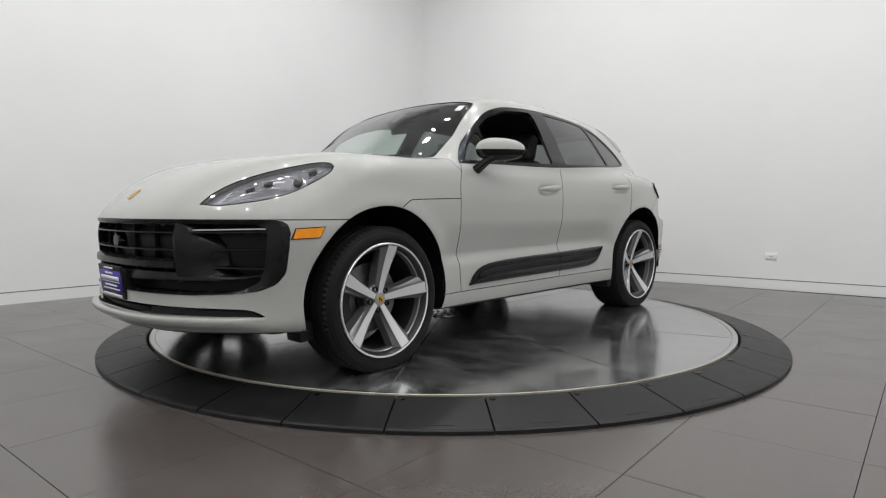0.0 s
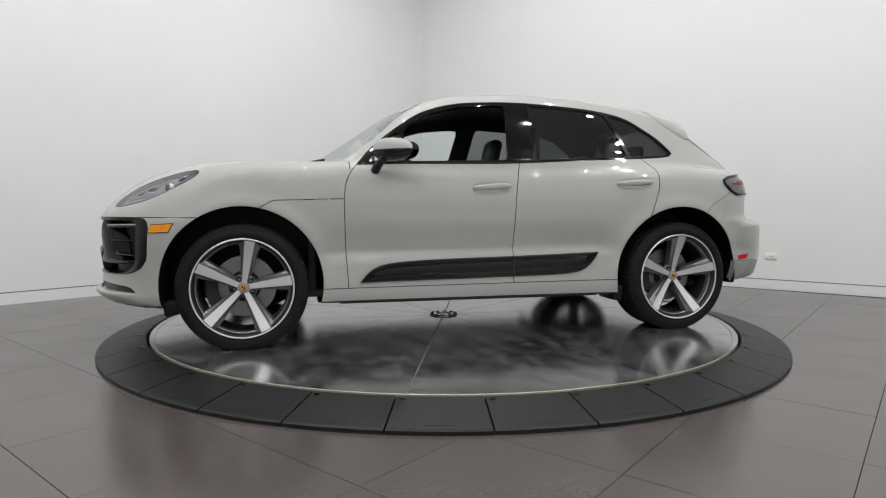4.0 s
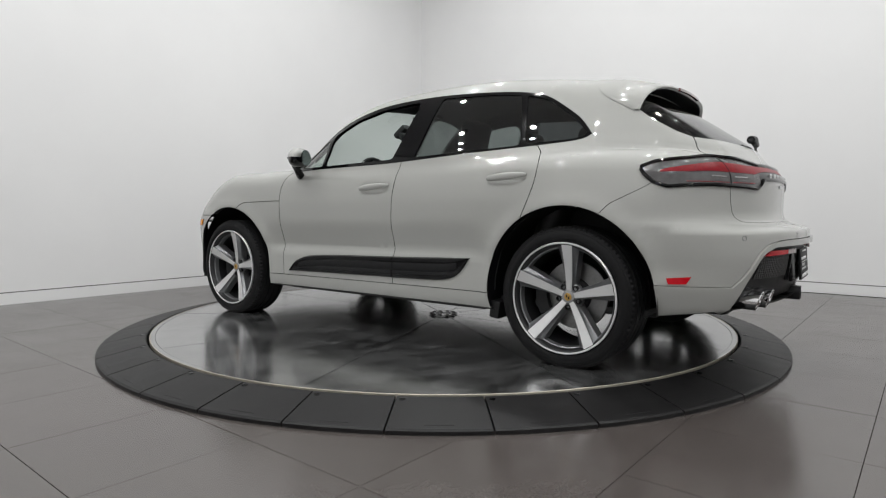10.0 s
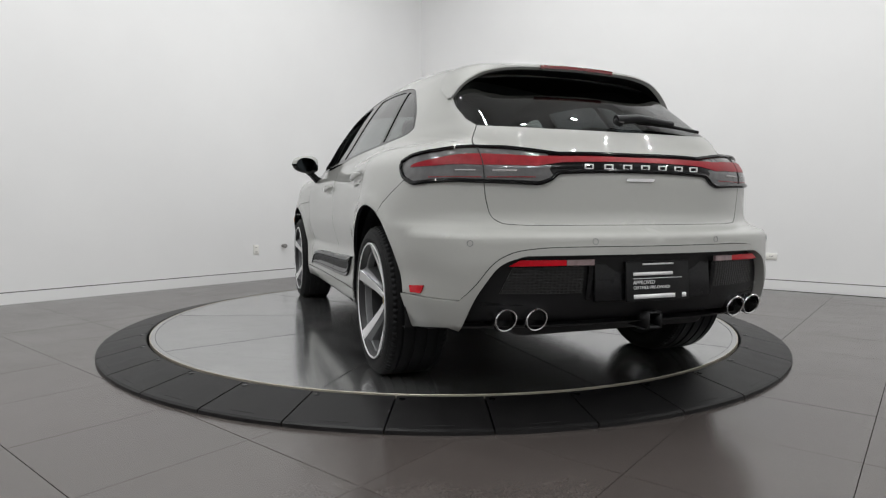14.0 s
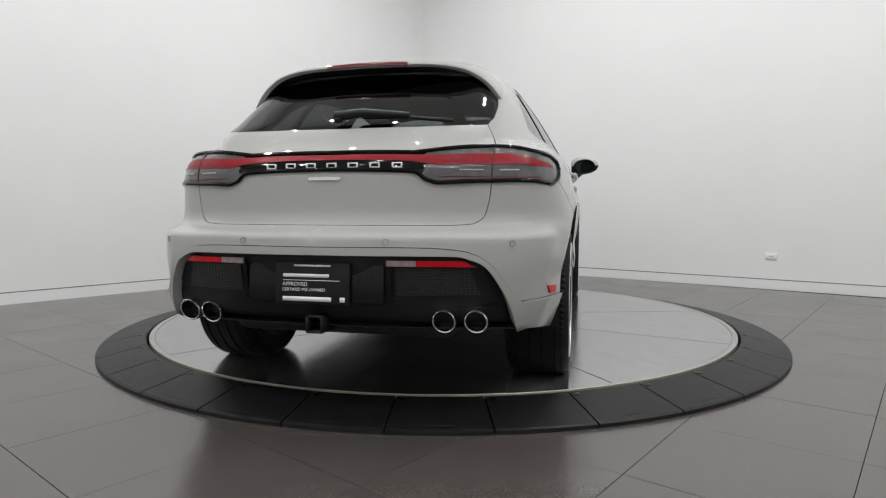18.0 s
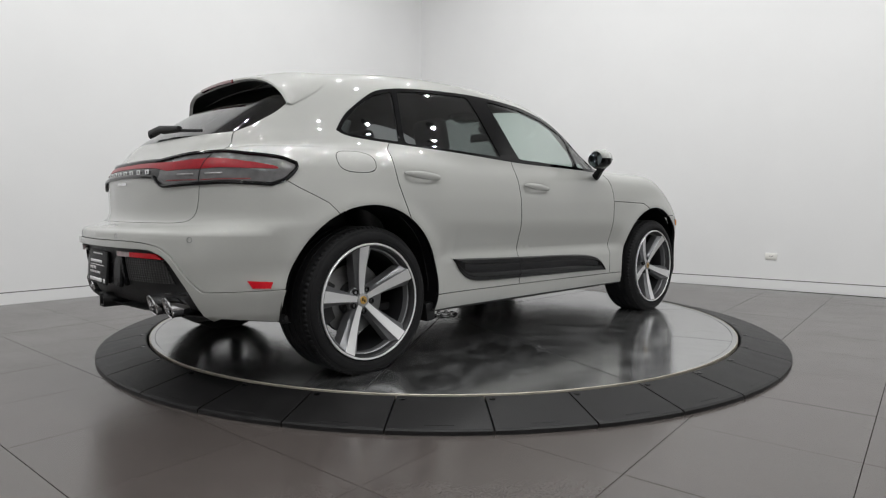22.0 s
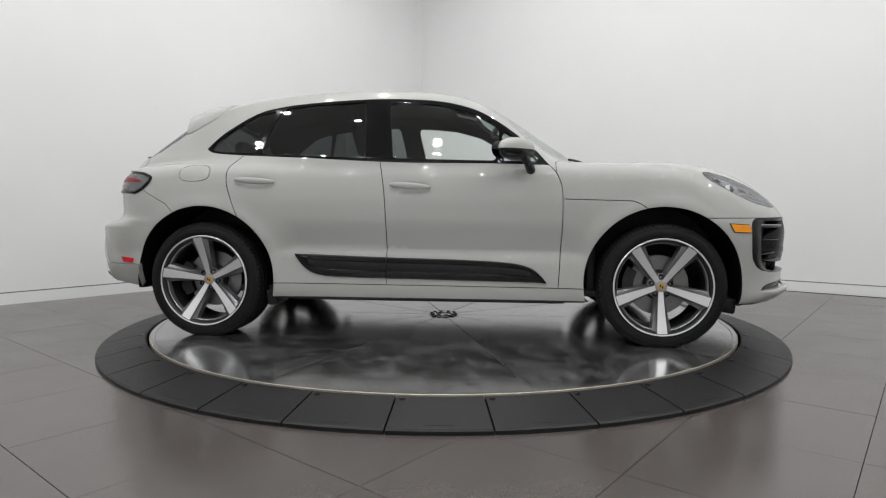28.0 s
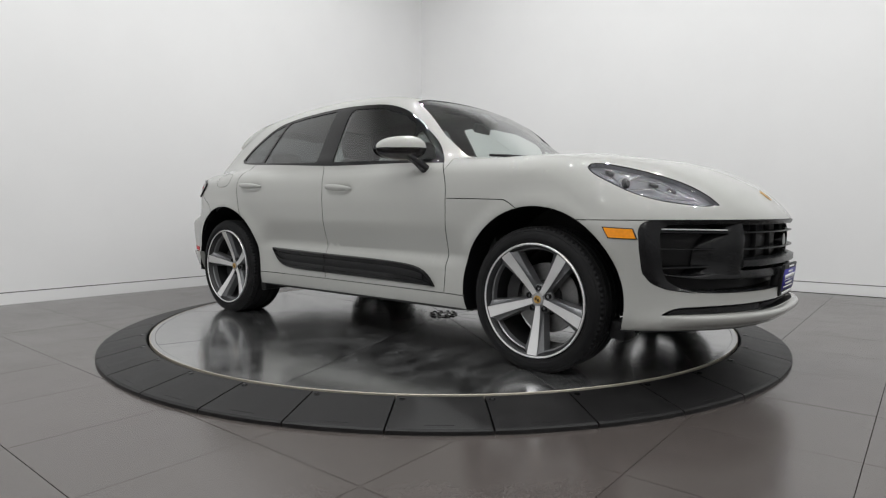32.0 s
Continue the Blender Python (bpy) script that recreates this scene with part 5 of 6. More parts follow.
def build_front(car):
    """Grille, intakes, plate and badge."""
    # frame round the intake
    out = along(INTAKE_SIDE[:-1] + [(0.0, 0.424)], 0.03)
    ins = np.array([(0.0, 0.735), (0.5, 0.737), (0.72, 0.738), (0.79, 0.735), (0.818, 0.715), (0.826, 0.69), (0.824, 0.62), (0.812, 0.535), (0.792, 0.482), (0.75, 0.450), (0.69, 0.437), (0.57, 0.431), (0.3, 0.430), (0.0, 0.430)])
    cum = np.concatenate([[0], np.cumsum(np.linalg.norm(np.diff(np.array(INTAKE_SIDE), axis=0), axis=1))])
    def between(P, k):
        return np.stack([np.interp(k, cum, P[:, j]) for j in range(2)], -1)
    ks = np.linspace(0, cum[-1], 90)
    A, B = between(np.array(INTAKE_SIDE), ks), between(ins, ks)
    for sg in (1, -1):
        rows = []
        for f, lift in ((0.0, -0.004), (0.04, 0.004), (0.5, -0.002), (0.96, -0.012), (1.0, -0.05), (1.0, -0.09)):
            uv = A + (B - A) * f
            p, n = front_project(uv)
            rows.append(p + np.array([1.0, 0, 0]) * lift)
        part("intake_frame", flipped(sheet_bm(rows), sg), SATIN, car, "dark grey frame of the front intake")
    fx = lambda y, z: float(on_front(y, z)[0])
    def bar(name, y0, y1, z, h, d, back, mat, label="", sgs=(1, -1), z1=None):
        z1 = z if z1 is None else z1
        for sg in sgs:
            f, b = [], []
            for k in range(14):
                t = k / 13
                y, zz = y0 + (y1 - y0) * t, z + (z1 - z) * t
                x = fx(abs(y), zz) - back
                f.append([(x - d * 0.4, y, zz + h / 2), (x, y, zz + h * 0.25), (x, y, zz - h * 0.25), (x - d * 0.4, y, zz - h / 2)])
                b.append([(x - d, y, zz + h / 2), (x - d, y, zz + h * 0.25), (x - d, y, zz - h * 0.25), (x - d, y, zz - h / 2)])
            part(name, flipped(sheet_bm(f, b), sg), mat, car, label)
    for z, h in ((0.699, 0.012), (0.622, 0.012), (0.738, 0.012)):
        bar("grille_slat", -0.485, 0.485, z, h, 0.05, 0.020, SATIN, sgs=(1,))
    for y in (-0.30, -0.12, 0.12, 0.30):
        part("grille_rib", box_bm((0.03, 0.008, 0.16), pose(fx(abs(y), 0.65) - 0.085, y, 0.655), 0.003), BLACK, car)
    part("radar_cover", lathe_bm([(0, 0.012), (0.034, 0.010), (0.040, 0.0), (0.040, -0.03)], 28, pose(fx(0, 0.64) - 0.040, 0, 0.650, 0, 90, 0)), BLACK_GLOSS, car, "round black sensor cover in the grille")
    bar("grille_chin", -0.49, 0.49, 0.556, 0.056, 0.08, 0.004, SATIN, "dark grey bar under the grille", sgs=(1,))
    # sculpted block between the grille and the side intake, its outer edge hollowed back
    zs = np.linspace(0.746, 0.505, 16)
    edge_y = curve((0.75, 0.545), (0.71, 0.575), (0.66, 0.622), (0.61, 0.640), (0.545, 0.642), (0.50, 0.70), soft=0.012)
    rows, back = [], []
    for z in zs:
        y1 = float(edge_y(z))
        fr = np.array([0.0, 0.03, 0.12, 0.35, 0.6, 0.85, 1.0])
        dep = np.array([0.05, 0.012, 0.006, 0.010, 0.022, 0.042, 0.085])
        ys = 0.486 + (y1 - 0.486) * fr
        xs = on_front(ys, np.full(len(ys), z)) - dep
        rows.append(np.stack([xs, ys, np.full(len(ys), z)], -1))
        back.append(np.stack([xs * 0 + xs.min() - 0.02, ys, np.full(len(ys), z)], -1))
    # shelf over the lower opening, running out to a point
    top = curve((0.0, 0.529), (0.49, 0.528), (0.60, 0.516), (0.70, 0.507), (0.82, 0.516), soft=0.02)
    low = curve((0.0, 0.474), (0.49, 0.479), (0.64, 0.484), (0.75, 0.497), (0.82, 0.513), soft=0.02)
    shelf, sback = [], []
    for y in np.linspace(0.0, 0.82, 30):
        z0, z1 = float(top(y)), float(low(y))
        z = z0 + (z1 - z0) * np.array([0, 0.15, 0.5, 0.85, 1.0])
        x = on_front(np.full(5, y), z) - np.array([0.035, 0.018, 0.010, 0.008, 0.03])
        shelf.append(np.stack([x, np.full(5, y), z], -1))
        sback.append(np.stack([x - 0.05, np.full(5, y), z], -1))
    for sg in (1, -1):
        part("intake_divider", flipped(sheet_bm(rows, back), sg), SATIN, car, "dark grey block between grille and side intake")
        part("intake_shelf", flipped(sheet_bm(shelf, sback), sg), SATIN, car, "dark grey shelf over the lower opening")
    bar("intake_blade", 0.575, 0.822, 0.711, 0.007, 0.03, 0.010, SILVER, "thin bright strip", z1=0.717)
    bar("intake_slat", 0.56, 0.822, 0.700, 0.014, 0.05, 0.018, SATIN, z1=0.704)
    bar("intake_slat", 0.615, 0.825, 0.624, 0.008, 0.06, 0.020, BLACK_GLOSS, z1=0.628)
    bar("intake_slat", 0.63, 0.815, 0.545, 0.014, 0.06, 0.030, BLACK_GLOSS, z1=0.540)
    bar("lower_grille_bar", -0.30, 0.30, 0.350, 0.010, 0.03, 0.02, BLACK, sgs=(1,))
    # the splitter lip along the foot of the nose, running out before the wheels
    lip = []
    for y in np.linspace(-0.83, 0.83, 81):
        fade = min(1.0, (0.84 - abs(y)) / 0.10)
        fade = fade * fade * (3 - 2 * fade)
        z = np.array([0.327, 0.3265, 0.325, 0.322, 0.316, 0.308, 0.298, 0.286, 0.274, 0.262])
        out = np.array([-0.030, 0.004, 0.022, 0.029, 0.032, 0.032, 0.028, 0.019, 0.006, -0.012])
        x = on_front(np.full(10, abs(y)), z)
        lip.append(np.stack([x - 0.004 + (out + 0.004) * fade, np.full(10, y), z], -1))
    part("front_lip", sheet_bm(lip), PAINT, car, "light grey splitter lip under the nose")
    # dealer plate in its holder
    hold = pose(2.327, 0.0, 0.453, 0, 8, 0)
    plate = part("front_plate", box_bm((0.014, 0.305, 0.160), hold, 0.004), BLACK, car, "blue dealer plate in a black holder")
    part("plate_bracket", box_bm((0.045, 0.28, 0.14), hold @ pose(-0.028, 0, -0.005), 0.01), BLACK, plate)
    part("plate_sheet", box_bm((0.003, 0.285, 0.108), hold @ pose(0.0085, 0, 0.002)), BLUE_PLATE, plate, "deep blue sheet with white bars")
    for w, z, h in ((0.10, 0.0425, 0.008), (0.235, 0.018, 0.020), (0.24, 0.0, 0.003), (0.16, -0.018, 0.009), (0.22, -0.036, 0.006), (0.25, -0.066, 0.014), (0.12, 0.068, 0.009)):
        part("plate_bar", box_bm((0.002, w, h), hold @ pose(0.0107, 0.0, z)), WHITE_MARK, plate)
    # badge on the hood's nose
    z = cast(np.array([[2.215, 0.0, 1.9]]), (0, 0, -1), 1.5)[0]
    n = normals_at(z[None])[0]
    m = Vector(n).to_track_quat("Z", "X").to_matrix().to_4x4()
    m.translation = z
    part("hood_badge", slab_bm(rounded([(-0.035, -0.022), (-0.01, -0.026), (0.035, -0.026), (0.035, 0.026), (-0.01, 0.026), (-0.035, 0.022)], 0.012), 0.003, m, 0.001), GOLD, car, "small gold shield badge")
    for sg in (1, -1):
        part("side_marker", flipped(patch_bm([(1.881, 0.674), (1.774, 0.679), (1.751, 0.722), (1.866, 0.716)], side_project, 0.001, 0.006), sg), AMBER, car, "amber side marker")
        part("marker_frame", flipped(patch_bm([(1.890, 0.670), (1.772, 0.675), (1.744, 0.727), (1.870, 0.720)], side_project, -0.002, 0.004), sg), BLACK, car)
        part("fog_trim", flipped(patch_bm([(0.33, 0.334), (0.80, 0.331), (0.77, 0.352), (0.33, 0.362)], front_project, -0.022, 0.004), sg), SATIN, car)
        part("air_flap", flipped(box_bm((0.08, 0.12, 0.09), pose(1.79, 0.80, 0.240, 0, 10, 0), 0.012), sg), BLACK, car)
        part("mud_flap", flipped(box_bm((0.06, 0.20, 0.10), pose(-0.99, 0.80, 0.250, 0, -8, 0), 0.008), sg), BLACK, car)
        # headlight insides
        panel("lamp_bowl", "headlight", car, LAMP_SHELL, sides=(sg,), shift=-0.024, gap=0.002, lip=-0.022)
        def inside(x, z, deep):
            deep = deep * 0.5
            q, nn = side_project(np.array([[x, z]]))
            return q[0] - nn[0] * deep
        lens = inside(1.80, 0.935, 0.035)
        part("projector", flipped(lathe_bm([(0, 0.02), (0.013, 0.018), (0.022, 0.008), (0.025, -0.004), (0.025, -0.03)], 28, Matrix.Translation(lens) @ pose(0, 0, 0, 0, 78, 25)), sg), SMOKE_LENS, car, "grey projector lens")
        part("projector_ring", flipped(lathe_bm([(0.025, 0.0), (0.029, 0.002), (0.029, -0.02), (0.025, -0.02)], 28, Matrix.Translation(lens) @ pose(0, 0, 0, 0, 78, 25), closed=True), sg), SILVER, car)
        for x0, z0, x1, z1 in ((2.06, 0.853, 1.90, 0.905), (1.90, 0.905, 1.80, 0.895), (2.05, 0.872, 1.92, 0.935), (1.92, 0.935, 1.84, 0.945), (2.08, 0.838, 1.84, 0.878), (1.76, 0.945, 1.68, 0.985), (1.78, 0.975, 1.69, 1.005), (1.84, 0.975, 1.78, 0.925)):
            part("light_guide", flipped(tube_bm([inside(x0 + (x1 - x0) * k / 6, z0 + (z1 - z0) * k / 6, 0.022) for k in range(7)], 0.0038, 8), sg), CHROME, car)
        for x0, z0 in ((1.97, 0.90), (1.90, 0.928), (1.72, 0.985)):
            c = inside(x0, z0, 0.032)
            part("led_block", flipped(box_bm((0.042, 0.028, 0.016), Matrix.Translation(c) @ pose(0, 0, 0, 0, 22, -35), 0.004), sg), SMOKE_LENS, car)


def build_rear(car):
    """Spoiler, lamps' details, plate, exhausts and wiper."""
    seam = np.array([(-1.365, 0.0, 1.552), (-1.372, 0.30, 1.543), (-1.395, 0.45, 1.523), (-1.425, 0.545, 1.482), (-1.482, 0.60, 1.422), (-1.56, 0.619, 1.372), (-1.655, 0.630, 1.322)])
    tip = np.array([(-1.765, 0.0, 1.490), (-1.752, 0.30, 1.480), (-1.728, 0.45, 1.457), (-1.705, 0.53, 1.422), (-1.692, 0.578, 1.385), (-1.685, 0.605, 1.352), (-1.680, 0.626, 1.322)])
    k = np.linspace(0, 1, 34)
    def even(P):
        P = along(P, 0.01, True)
        return np.stack([np.interp(k, np.linspace(0, 1, len(P)), P[:, j]) for j in range(3)], -1)
    S, Tp = even(seam), even(tip)
    # snap the front edge to the skin
    uv = unroll(S)
    S = skin(uv[:, 0], uv[:, 1]) + normals_at(skin(uv[:, 0], uv[:, 1])) * 0.003
    rows = []
    for f in np.linspace(0, 1, 9):
        P = S + (Tp - S) * f
        P = P + np.stack([np.zeros(len(k)), 0.02 * np.sin(np.pi * f) * (k > 0.4) * (1 - k), 0.022 * np.sin(np.pi * f) * (1 - k) ** 0.5], -1)
        rows.append(P)
    lipa = Tp + np.stack([np.full(len(k), -0.004), -0.004 * k, -0.012 * (1 - 0.6 * k)], -1)
    lipb = Tp + np.stack([np.full(len(k), 0.012), -0.018 * k, -0.022 * (1 - 0.5 * k)], -1)
    rows += [lipa, lipb]
    half = np.array(rows)
    full = np.concatenate([half[:, ::-1] * [1, -1, 1], half[:, 1:]], axis=1)
    sp = part("roof_spoiler", sheet_bm(full), PAINT, car, "light grey roof spoiler with a dark underside")
    inner = S + (Tp - S) * 0.35 - np.stack([np.zeros(len(k)), 0.03 * k, 0.05 * (1 - k) + 0.01], -1)
    und = np.array([lipb, lipb + (inner - lipb) * 0.5 - [0, 0, 0.006], inner, inner - np.stack([np.full(len(k), -0.02), 0.02 * k, 0.07 * (1 - k)], -1)])
    fu = np.concatenate([und[:, ::-1] * [1, -1, 1], und[:, 1:]], axis=1)
    part("spoiler_underside", sheet_bm(fu), BLACK, sp, "black underside of the spoiler")
    ys = np.linspace(-0.2, 0.2, 20)
    zt = 1.489 - 0.11 * ys ** 2
    front = [[(-1.770 + 0.13 * y * y, y, z + 0.0005), (-1.7735 + 0.13 * y * y, y, z - 0.004), (-1.7735 + 0.13 * y * y, y, z - 0.016)] for y, z in zip(ys, zt)]
    back = [[(-1.74, y, z - 0.002), (-1.745, y, z - 0.008), (-1.745, y, z - 0.016)] for y, z in zip(ys, zt)]
    part("brake_light", sheet_bm(front, back), DEEP_RED, sp, "dark red third brake light")
    # black line round the lamps, and the lettering as plain bars
    edge = skin(*unroll(along(TAIL_LAMP, 0.02)).T)
    for sg in (1, -1):
        e = edge + normals_at(edge) * 0.004
        part("lamp_edge", flipped(tube_bm([tuple(p) for p in e], 0.0095, 6), sg), BLACK_GLOSS, car, "black edge of the light bar")
    for sg in (1, -1):
        for y0, y1, z0, z1, mat in ((0.53, 0.62, 0.957, 0.957, CLEAR_CELL), (0.68, 0.75, 0.958, 0.96, CLEAR_CELL), (0.46, 0.64, 0.932, 0.932, RED_LENS), (0.66, 0.83, 0.932, 0.936, RED_LENS)):
            pts = []
            for k in range(8):
                q, n = rear_project(np.array([[y0 + (y1 - y0) * k / 7, z0 + (z1 - z0) * k / 7]]))
                pts.append(tuple(q[0] + n[0] * 0.003))
            part("lamp_cell", flipped(tube_bm(pts, 0.002 if mat is RED_LENS else 0.004, 6), sg), mat, car)
    for i in range(7):
        y = 0.257 - 0.0885 * i - 0.02
        p, n = rear_project(np.array([[y, 0.974]]))
        m = Matrix.Translation(p[0] + n[0] * 0.006)
        part("bar_mark", merge(*[box_bm((0.004, a, b), m @ pose(0, dy, dz)) for a, b, dy, dz in ((0.042, 0.0045, 0, 0.0085), (0.042, 0.0045, 0, -0.0085), (0.006, 0.021, 0.018, 0), (0.006, 0.021, -0.018, 0))]), WHITE_MARK, car, "white raised mark")
    p, n = rear_project(np.array([[0.0, 0.925]]))
    part("model_mark", slab_bm(rounded([(-0.072, -0.006), (0.066, -0.006), (0.073, 0.006), (-0.064, 0.006)], 0.005), 0.003, Matrix.Translation(p[0] + n[0] * 0.002) @ Matrix(((0, 0, -1), (-1, 0, 0), (0, 1, 0))).to_4x4()), CHROME, car, "small chrome mark")
    # lower insert
    for sg in (1, -1):
        part("bumper_reflector", flipped(patch_bm([(0.405, 0.5915), (0.615, 0.588), (0.575, 0.612), (0.405, 0.613)], rear_project, -0.012, 0.01), sg), RED_REFLECTOR, car, "long red reflector")
        part("reversing_lamp", flipped(patch_bm([(0.295, 0.592), (0.403, 0.5915), (0.403, 0.613), (0.295, 0.614)], rear_project, -0.012, 0.01), sg), REVERSE_LENS, car, "clear pinkish reversing lamp")
        part("insert_mesh", flipped(patch_bm([(0.325, 0.475), (0.64, 0.475), (0.60, 0.578), (0.325, 0.585)], rear_project, -0.030, 0.006), sg), HONEYCOMB, car, "black honeycomb textured panel")
        seam = []
        for k in range(10):
            q, n = rear_project(np.array([[0.650 + 0.002 * k / 9, 0.916 + 0.138 * k / 9]]))
            seam.append(tuple(q[0] + n[0] * 0.0045))
        part("lamp_seam", flipped(tube_bm(seam, 0.0022, 6), sg), BLACK, car)
        part("insert_rib", flipped(patch_bm([(0.292, 0.45), (0.31, 0.45), (0.31, 0.59), (0.292, 0.59)], rear_project, -0.03, 0.014, 3, 8), sg), SATIN, car)
        part("side_reflector", flipped(patch_bm([(-1.925, 0.459), (-2.0, 0.463), (-2.02, 0.497), (-1.915, 0.487)], side_project, 0.0, 0.005), sg), RED_REFLECTOR, car, "red side reflector")
        for y, x in ((0.614, -2.262), (0.495, -2.287)):
            tube = lathe_bm([(0.036, 0.20), (0.042, 0.20), (0.0455, 0.012), (0.0470, 0.0), (0.044, -0.005), (0.0400, -0.003), (0.0375, 0.012), (0.035, 0.15)], 40, closed=True)
            for v in tube.verts:
                v.co.z += 0.32 * v.co.x * max(0.0, 1 - max(v.co.z, 0.0) / 0.1)
            tube.transform(pose(x, sg * y, 0.379, 0, 90, 0))
            pipe = part("exhaust_pipe", tube, CHROME, car, "round chrome exhaust pipe")
            part("pipe_inside", lathe_bm([(0, 0.07), (0.0368, 0.07), (0.0368, 0.12), (0, 0.12)], 24, pose(x, sg * y, 0.379, 0, 90, 0)), BLACK, pipe)
        # shroud over the pipes
        sh = [[(-2.33 + 0.35 * abs(y) ** 2.45 + dx, sg * y, z) for dx, z in ((0.03, 0.40), (-0.002, 0.432), (-0.004, 0.446), (0.02, 0.462), (0.05, 0.47))] for y in np.linspace(0.40, 0.69, 12)]
        part("pipe_shroud", sheet_bm(sh), SATIN, car)
    for sg in (1, -1):
        for y, z in ((0.745, 0.675), (0.292, 0.682)):
            p, n = rear_project(np.array([[y, z]]))
            m = Vector(n[0]).to_track_quat("Z", "Y").to_matrix().to_4x4()
            m.translation = p[0]
            part("parking_sensor", flipped(lathe_bm([(0.010, 0.0006), (0.0125, 0.0006), (0.0125, -0.004), (0.010, -0.004)], 20, m, closed=True), sg), GUNMETAL, car)
    part("insert_panel", box_bm((0.02, 0.56, 0.15), pose(-2.345, 0, 0.520, 0, 4, 0), 0.006), SATIN, car)
    plate = part("rear_plate", box_bm((0.012, 0.305, 0.160), pose(-2.372, 0, 0.522, 0, 4, 0), 0.004), BLACK, car, "black dealer plate with white lettering")
    def tag(text, size, y, z, w=None):
        c = bpy.data.curves.new("plate_text", "FONT")
        c.body, c.size, c.extrude = text, size, 0.0006
        t = new("plate_text", c)
        bpy.context.view_layer.update()
        me = bpy.data.meshes.new_from_object(t)
        bpy.data.objects.remove(t)
        me.materials.append(WHITE_MARK)
        o = new("plate_text", me)
        o.parent = plate
        o.matrix_basis = Matrix.Translation((-2.3795 + (z - 0.522) * 0.07, y, z)) @ pose(0, 0, 0, 90, 0, -90)
        return o
    tag("APPROVED", 0.021, 0.122, 0.511)
    tag("CERTIFIED PRE-OWNED", 0.0165, 0.122, 0.492)
    for w, h, y, z in ((0.19, 0.013, 0.025, 0.551), (0.235, 0.0025, 0.003, 0.533), (0.20, 0.017, 0.02, 0.462), (0.02, 0.018, -0.125, 0.462), (0.15, 0.007, 0.0, 0.589)):
        part("plate_bar", box_bm((0.002, w, h), pose(-2.379 + (z - 0.522) * 0.07, y, z, 0, 4, 0)), WHITE_MARK, plate)
    part("tow_receiver", merge(*[box_bm(size, pose(-2.29, y, 0.360 + z)) for size, y, z in (((0.15, 0.066, 0.009), 0, 0.030), ((0.15, 0.066, 0.009), 0, -0.030), ((0.15, 0.009, 0.066), 0.030, 0), ((0.15, 0.009, 0.066), -0.030, 0))]), BLACK, car, "square black tow bar socket")
    part("silencer", box_bm((0.28, 1.0, 0.12), pose(-1.98, 0, 0.33), 0.05, 3), DARK_METAL, car)
    # wiper on the rear window
    def glass(y, z, lift):
        p, n = rear_project(np.array([[y, z]]))
        return p[0] + n[0] * lift
    arm = part("rear_wiper", tube_bm([glass(0.015, 1.168, 0.03), glass(-0.10, 1.172, 0.04), glass(-0.30, 1.166, 0.03)], [0.022, 0.019, 0.014], 10), BLACK, car, "black rear wiper")
    part("wiper_blade", tube_bm([glass(-0.10, 1.172, 0.02), glass(-0.30, 1.168, 0.018), glass(-0.48, 1.155, 0.016)], 0.008, 8), BLACK, arm)
    for dy in (0.022,):
        part("wiper_cap", lathe_bm([(0, 0.02), (0.02, 0.018), (0.024, 0)], 16, Matrix.Translation(glass(0.0, 1.165, 0.02)) @ pose(0, 0, 0, 0, -50, 0)), BLACK, arm)


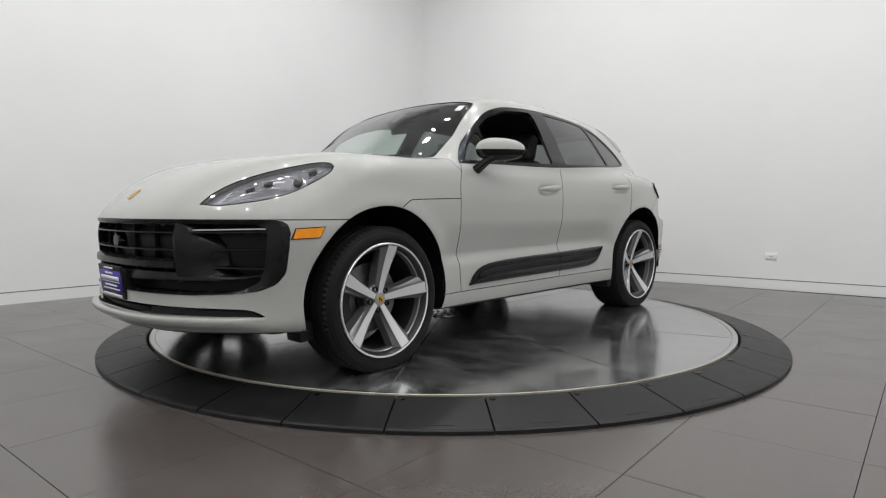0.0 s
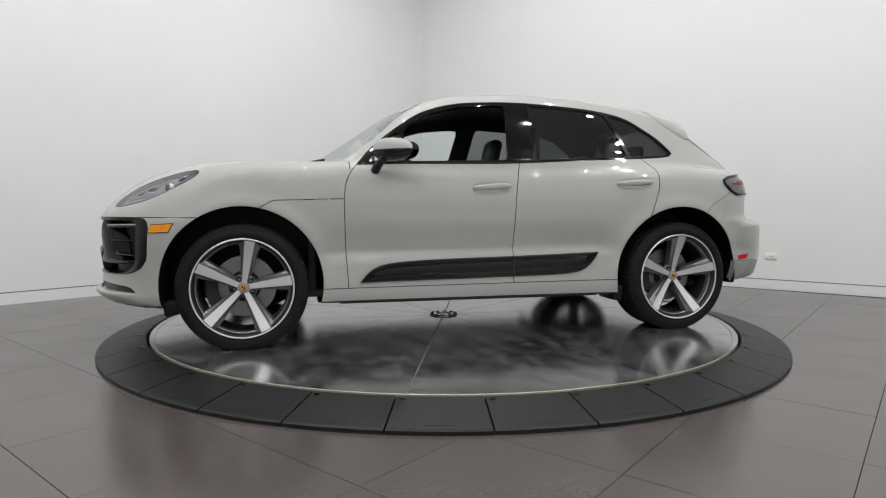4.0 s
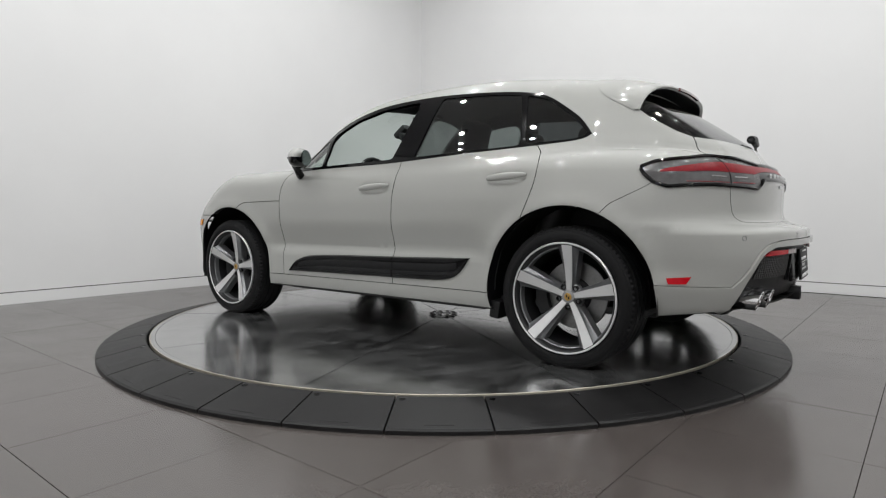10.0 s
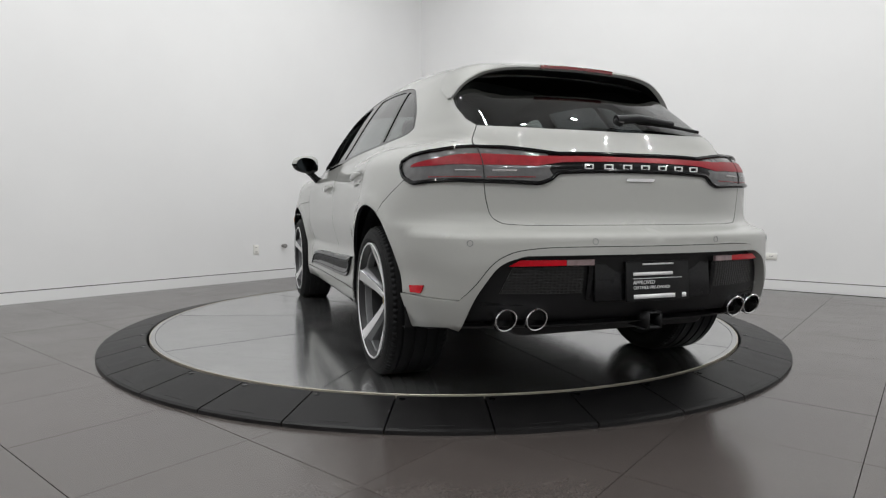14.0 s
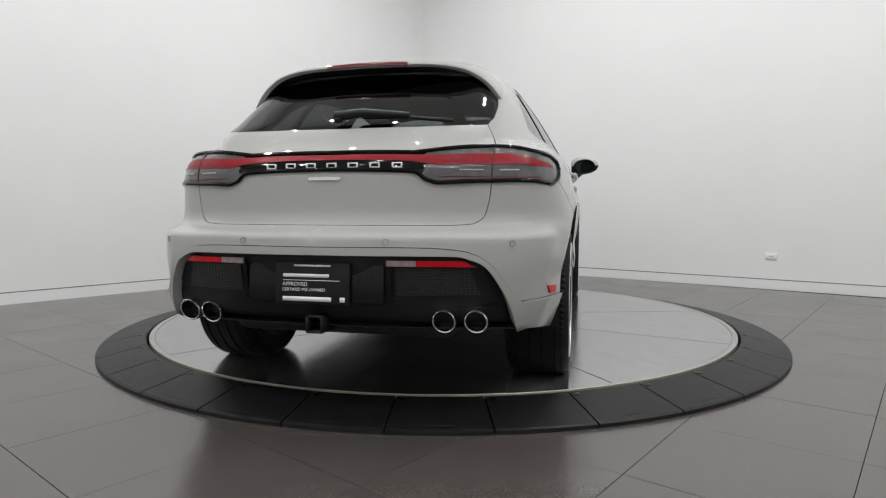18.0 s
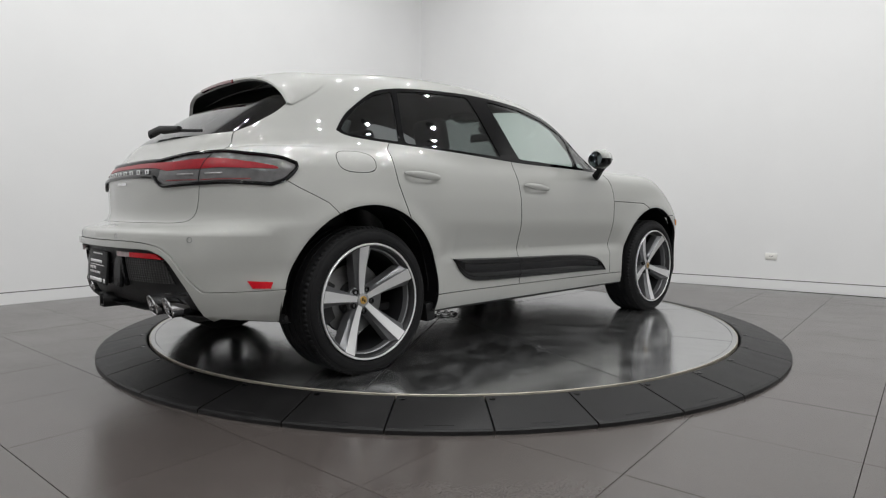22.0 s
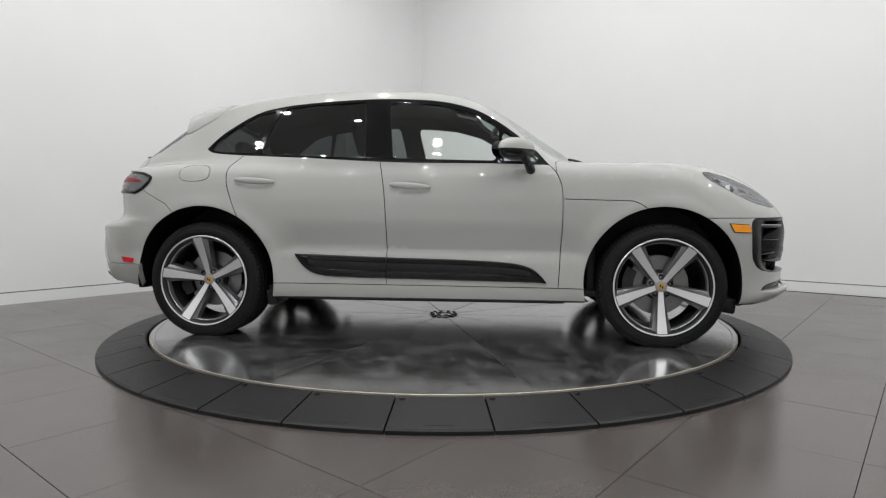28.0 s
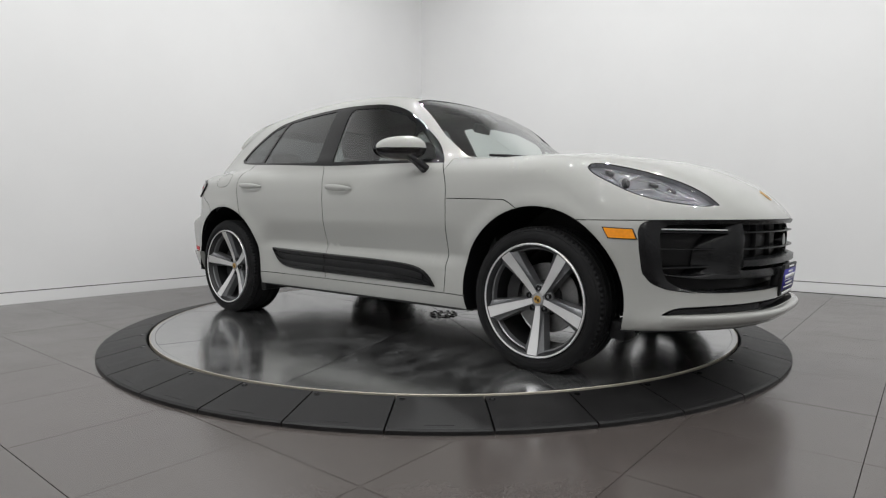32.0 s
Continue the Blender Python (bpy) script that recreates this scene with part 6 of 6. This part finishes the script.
def build_car():
    car = new("car")
    tagged(car, "light grey sport utility car with black trim, driver's window open", "car")
    # turned-in lips coloured black, standing in for the shade inside the panel gaps
    seam = dict(lip_mat=BLACK)
    panel("body_shell", "shell", car, PAINT, "light grey painted body with roof and pillars", **seam)
    panel("hood", "hood", car, PAINT, **seam)
    panel("front_bumper", "bumper_f", car, PAINT, **seam)
    panel("rear_bumper", "bumper_r", car, PAINT, gap=0.0008, **seam)
    panel("tailgate", "gate", car, PAINT, **seam)
    for sg in (1, -1):
        one = dict(sides=(sg,))
        panel("front_fender", "fender", car, PAINT, **one, **seam)
        door = panel("front_door", "door_f", car, PAINT, "light grey door, window lowered" if sg > 0 else "light grey door, window closed", **one, **seam)
        back = panel("rear_door", "door_r", car, PAINT, **one, **seam)
        panel("side_sill", "sill", car, PAINT, **one, **seam)
        panel("window_trim", "daylight", car, BLACK_GLOSS, "gloss black window surround", **one, shift=-0.002, gap=0.0)
        panel("quarter_light", "pane_tri", car, GLASS_CLEAR, **one, shift=-0.006, gap=0, lip=0)
        panel("rear_side_window", "pane_rear", car, GLASS_DARK, "dark privacy glass", **one, shift=-0.006, gap=0, lip=0)
        panel("rear_quarter_window", "pane_quarter", car, GLASS_DARK, "dark privacy glass", **one, shift=-0.006, gap=0, lip=0)
        panel("headlight", "headlight", car, GLASS_LAMP, "clear headlight cover", **one, shift=0.0, gap=0.0015, lip=0)
        part("handle", flipped(handle_bm(0.025, -0.225, 0.938, 0.956), sg), PAINT, door)
        part("handle", flipped(handle_bm(-0.95, -1.205, 0.974, 0.988), sg), PAINT, back)
        blade = part("side_blade", flipped(blade_bm(0.7215, -0.246), sg), BLADE, door, "gloss black blade with raised borders")
        part("blade_inset", flipped(inset_bm(0.63, -0.247), sg), INSET, blade, "grained black inset")
        blade = part("side_blade", flipped(blade_bm(-0.2535, -0.8295), sg), BLADE, back, "gloss black blade with raised borders")
        part("blade_inset", flipped(inset_bm(-0.2525, -0.745), sg), INSET, blade, "grained black inset")
        mirror_parts(car, sg)
    panel("front_side_window", "pane_front", car, GLASS_CLEAR, "closed clear glass", sides=(-1,), shift=-0.006, gap=0, lip=0)
    panel("fuel_flap", "fuel", car, PAINT, sides=(-1,), gap=0.0012, **seam)
    panel("quarter_patch", "fuel", car, PAINT, sides=(1,), gap=-0.0028, lip=0)
    panel("windscreen", "screen", car, GLASS_SCREEN, "clear windscreen", shift=-0.004, gap=0.001, lip=0.01, lip_mat=BLACK)
    panel("rear_window", "rear_glass", car, GLASS_DARK, "dark rear window", shift=-0.004, gap=0.001, lip=0.01, lip_mat=BLACK)
    for sg in (1, -1):
        panel("tail_lamp", "tail", car, SMOKE_LENS, "smoked lens of the tail lamp", sides=(sg,), shift=0.003, gap=0.0)
    panel("light_bar", "tail_bar", car, BLACK_GLOSS, "gloss black bar between the tail lamps", shift=0.003, gap=0.0)
    panel("tail_light_strip", "tail_red", car, RED_LENS, "red strip of the light bar", shift=0.005, gap=0.0)
    panel("rear_diffuser", "diffuser", car, BLACK, "black lower bumper insert", shift=-0.03, gap=-0.002, lip=0)
    panel("bumper_trim", "trim", car, PAINT, "raised painted edge round the black insert", shift=0.012, gap=0.0016, lip=0.04)
    panel("front_intake", "intake", car, BLACK, "black air intake", shift=-0.09, gap=-0.01, lip=0)
    panel("lower_intake", "slot", car, BLACK, shift=-0.05, gap=0.0, lip=-0.05)
    panel("underbody", "under", car, DARK_METAL, gap=0, lip=0)
    for sg in (1, -1):
        part("jacking_rail", flipped(box_bm((1.72, 0.05, 0.03), pose(-0.02, 0.79, 0.242), 0.008), sg), BLACK, car)
    for k in range(3):
        part("floor_tray", box_bm((0.55, 1.3, 0.03), pose(0.62 - 0.6 * k, 0, 0.228), 0.008), DARK_METAL, car)
    for hx, width, turns, out, dish in ((FRONT_HUB, 0.265, (9, 36), 0.955, 0.045), (REAR_HUB, 0.295, (4, 8), 0.938, 0.062)):
        for sg, turn in zip((1, -1), turns):
            build_wheel(car, hx, sg, width, turn, out, dish)
            part("wheel_house", liner_bm(hx, sg), BLACK, car)
    for hx in (FRONT_HUB, REAR_HUB):
        part("axle", tube_bm([(hx, -0.72, 0.33), (hx, 0.72, 0.33)], 0.045, 12), DARK_METAL, car)
    # front wipers at the foot of the screen
    for y0, y1 in ((0.52, -0.05), (-0.10, -0.60)):
        pts = []
        for k in range(8):
            y = y0 + (y1 - y0) * k / 7
            x = 1.025 - 0.42 * y * y
            q = cast(np.array([[x, y, 1.9]]), (0, 0, -1), 1.5)[0]
            pts.append((q[0], q[1], q[2] + 0.012))
        part("wiper", tube_bm(pts, 0.008, 8), BLACK, car, "black wiper at the foot of the windscreen")
    build_cabin(car)
    build_front(car)
    build_rear(car)
    return car


CAR = build_car()


# ---- what turns: the plate and the car on it ----
TURN_START, TURN_RATE, CAR_OFF = 226.6934, -8.31957, -0.0361


def motions():
    rows_car, rows_disc = [], []
    for k in range(65):
        t = k * 0.5
        a = TURN_START + TURN_RATE * t
        ra = radians(a)
        rows_car.append((t, pose(-math.sin(ra) * CAR_OFF, math.cos(ra) * CAR_OFF, FLOOR_TO_DISC, 0, 0, a)))
        rows_disc.append((t, pose(0, 0, FLOOR_TO_DISC, 0, 0, a)))
    walk(CAR, rows_car)
    walk(TABLE, rows_disc)


motions()
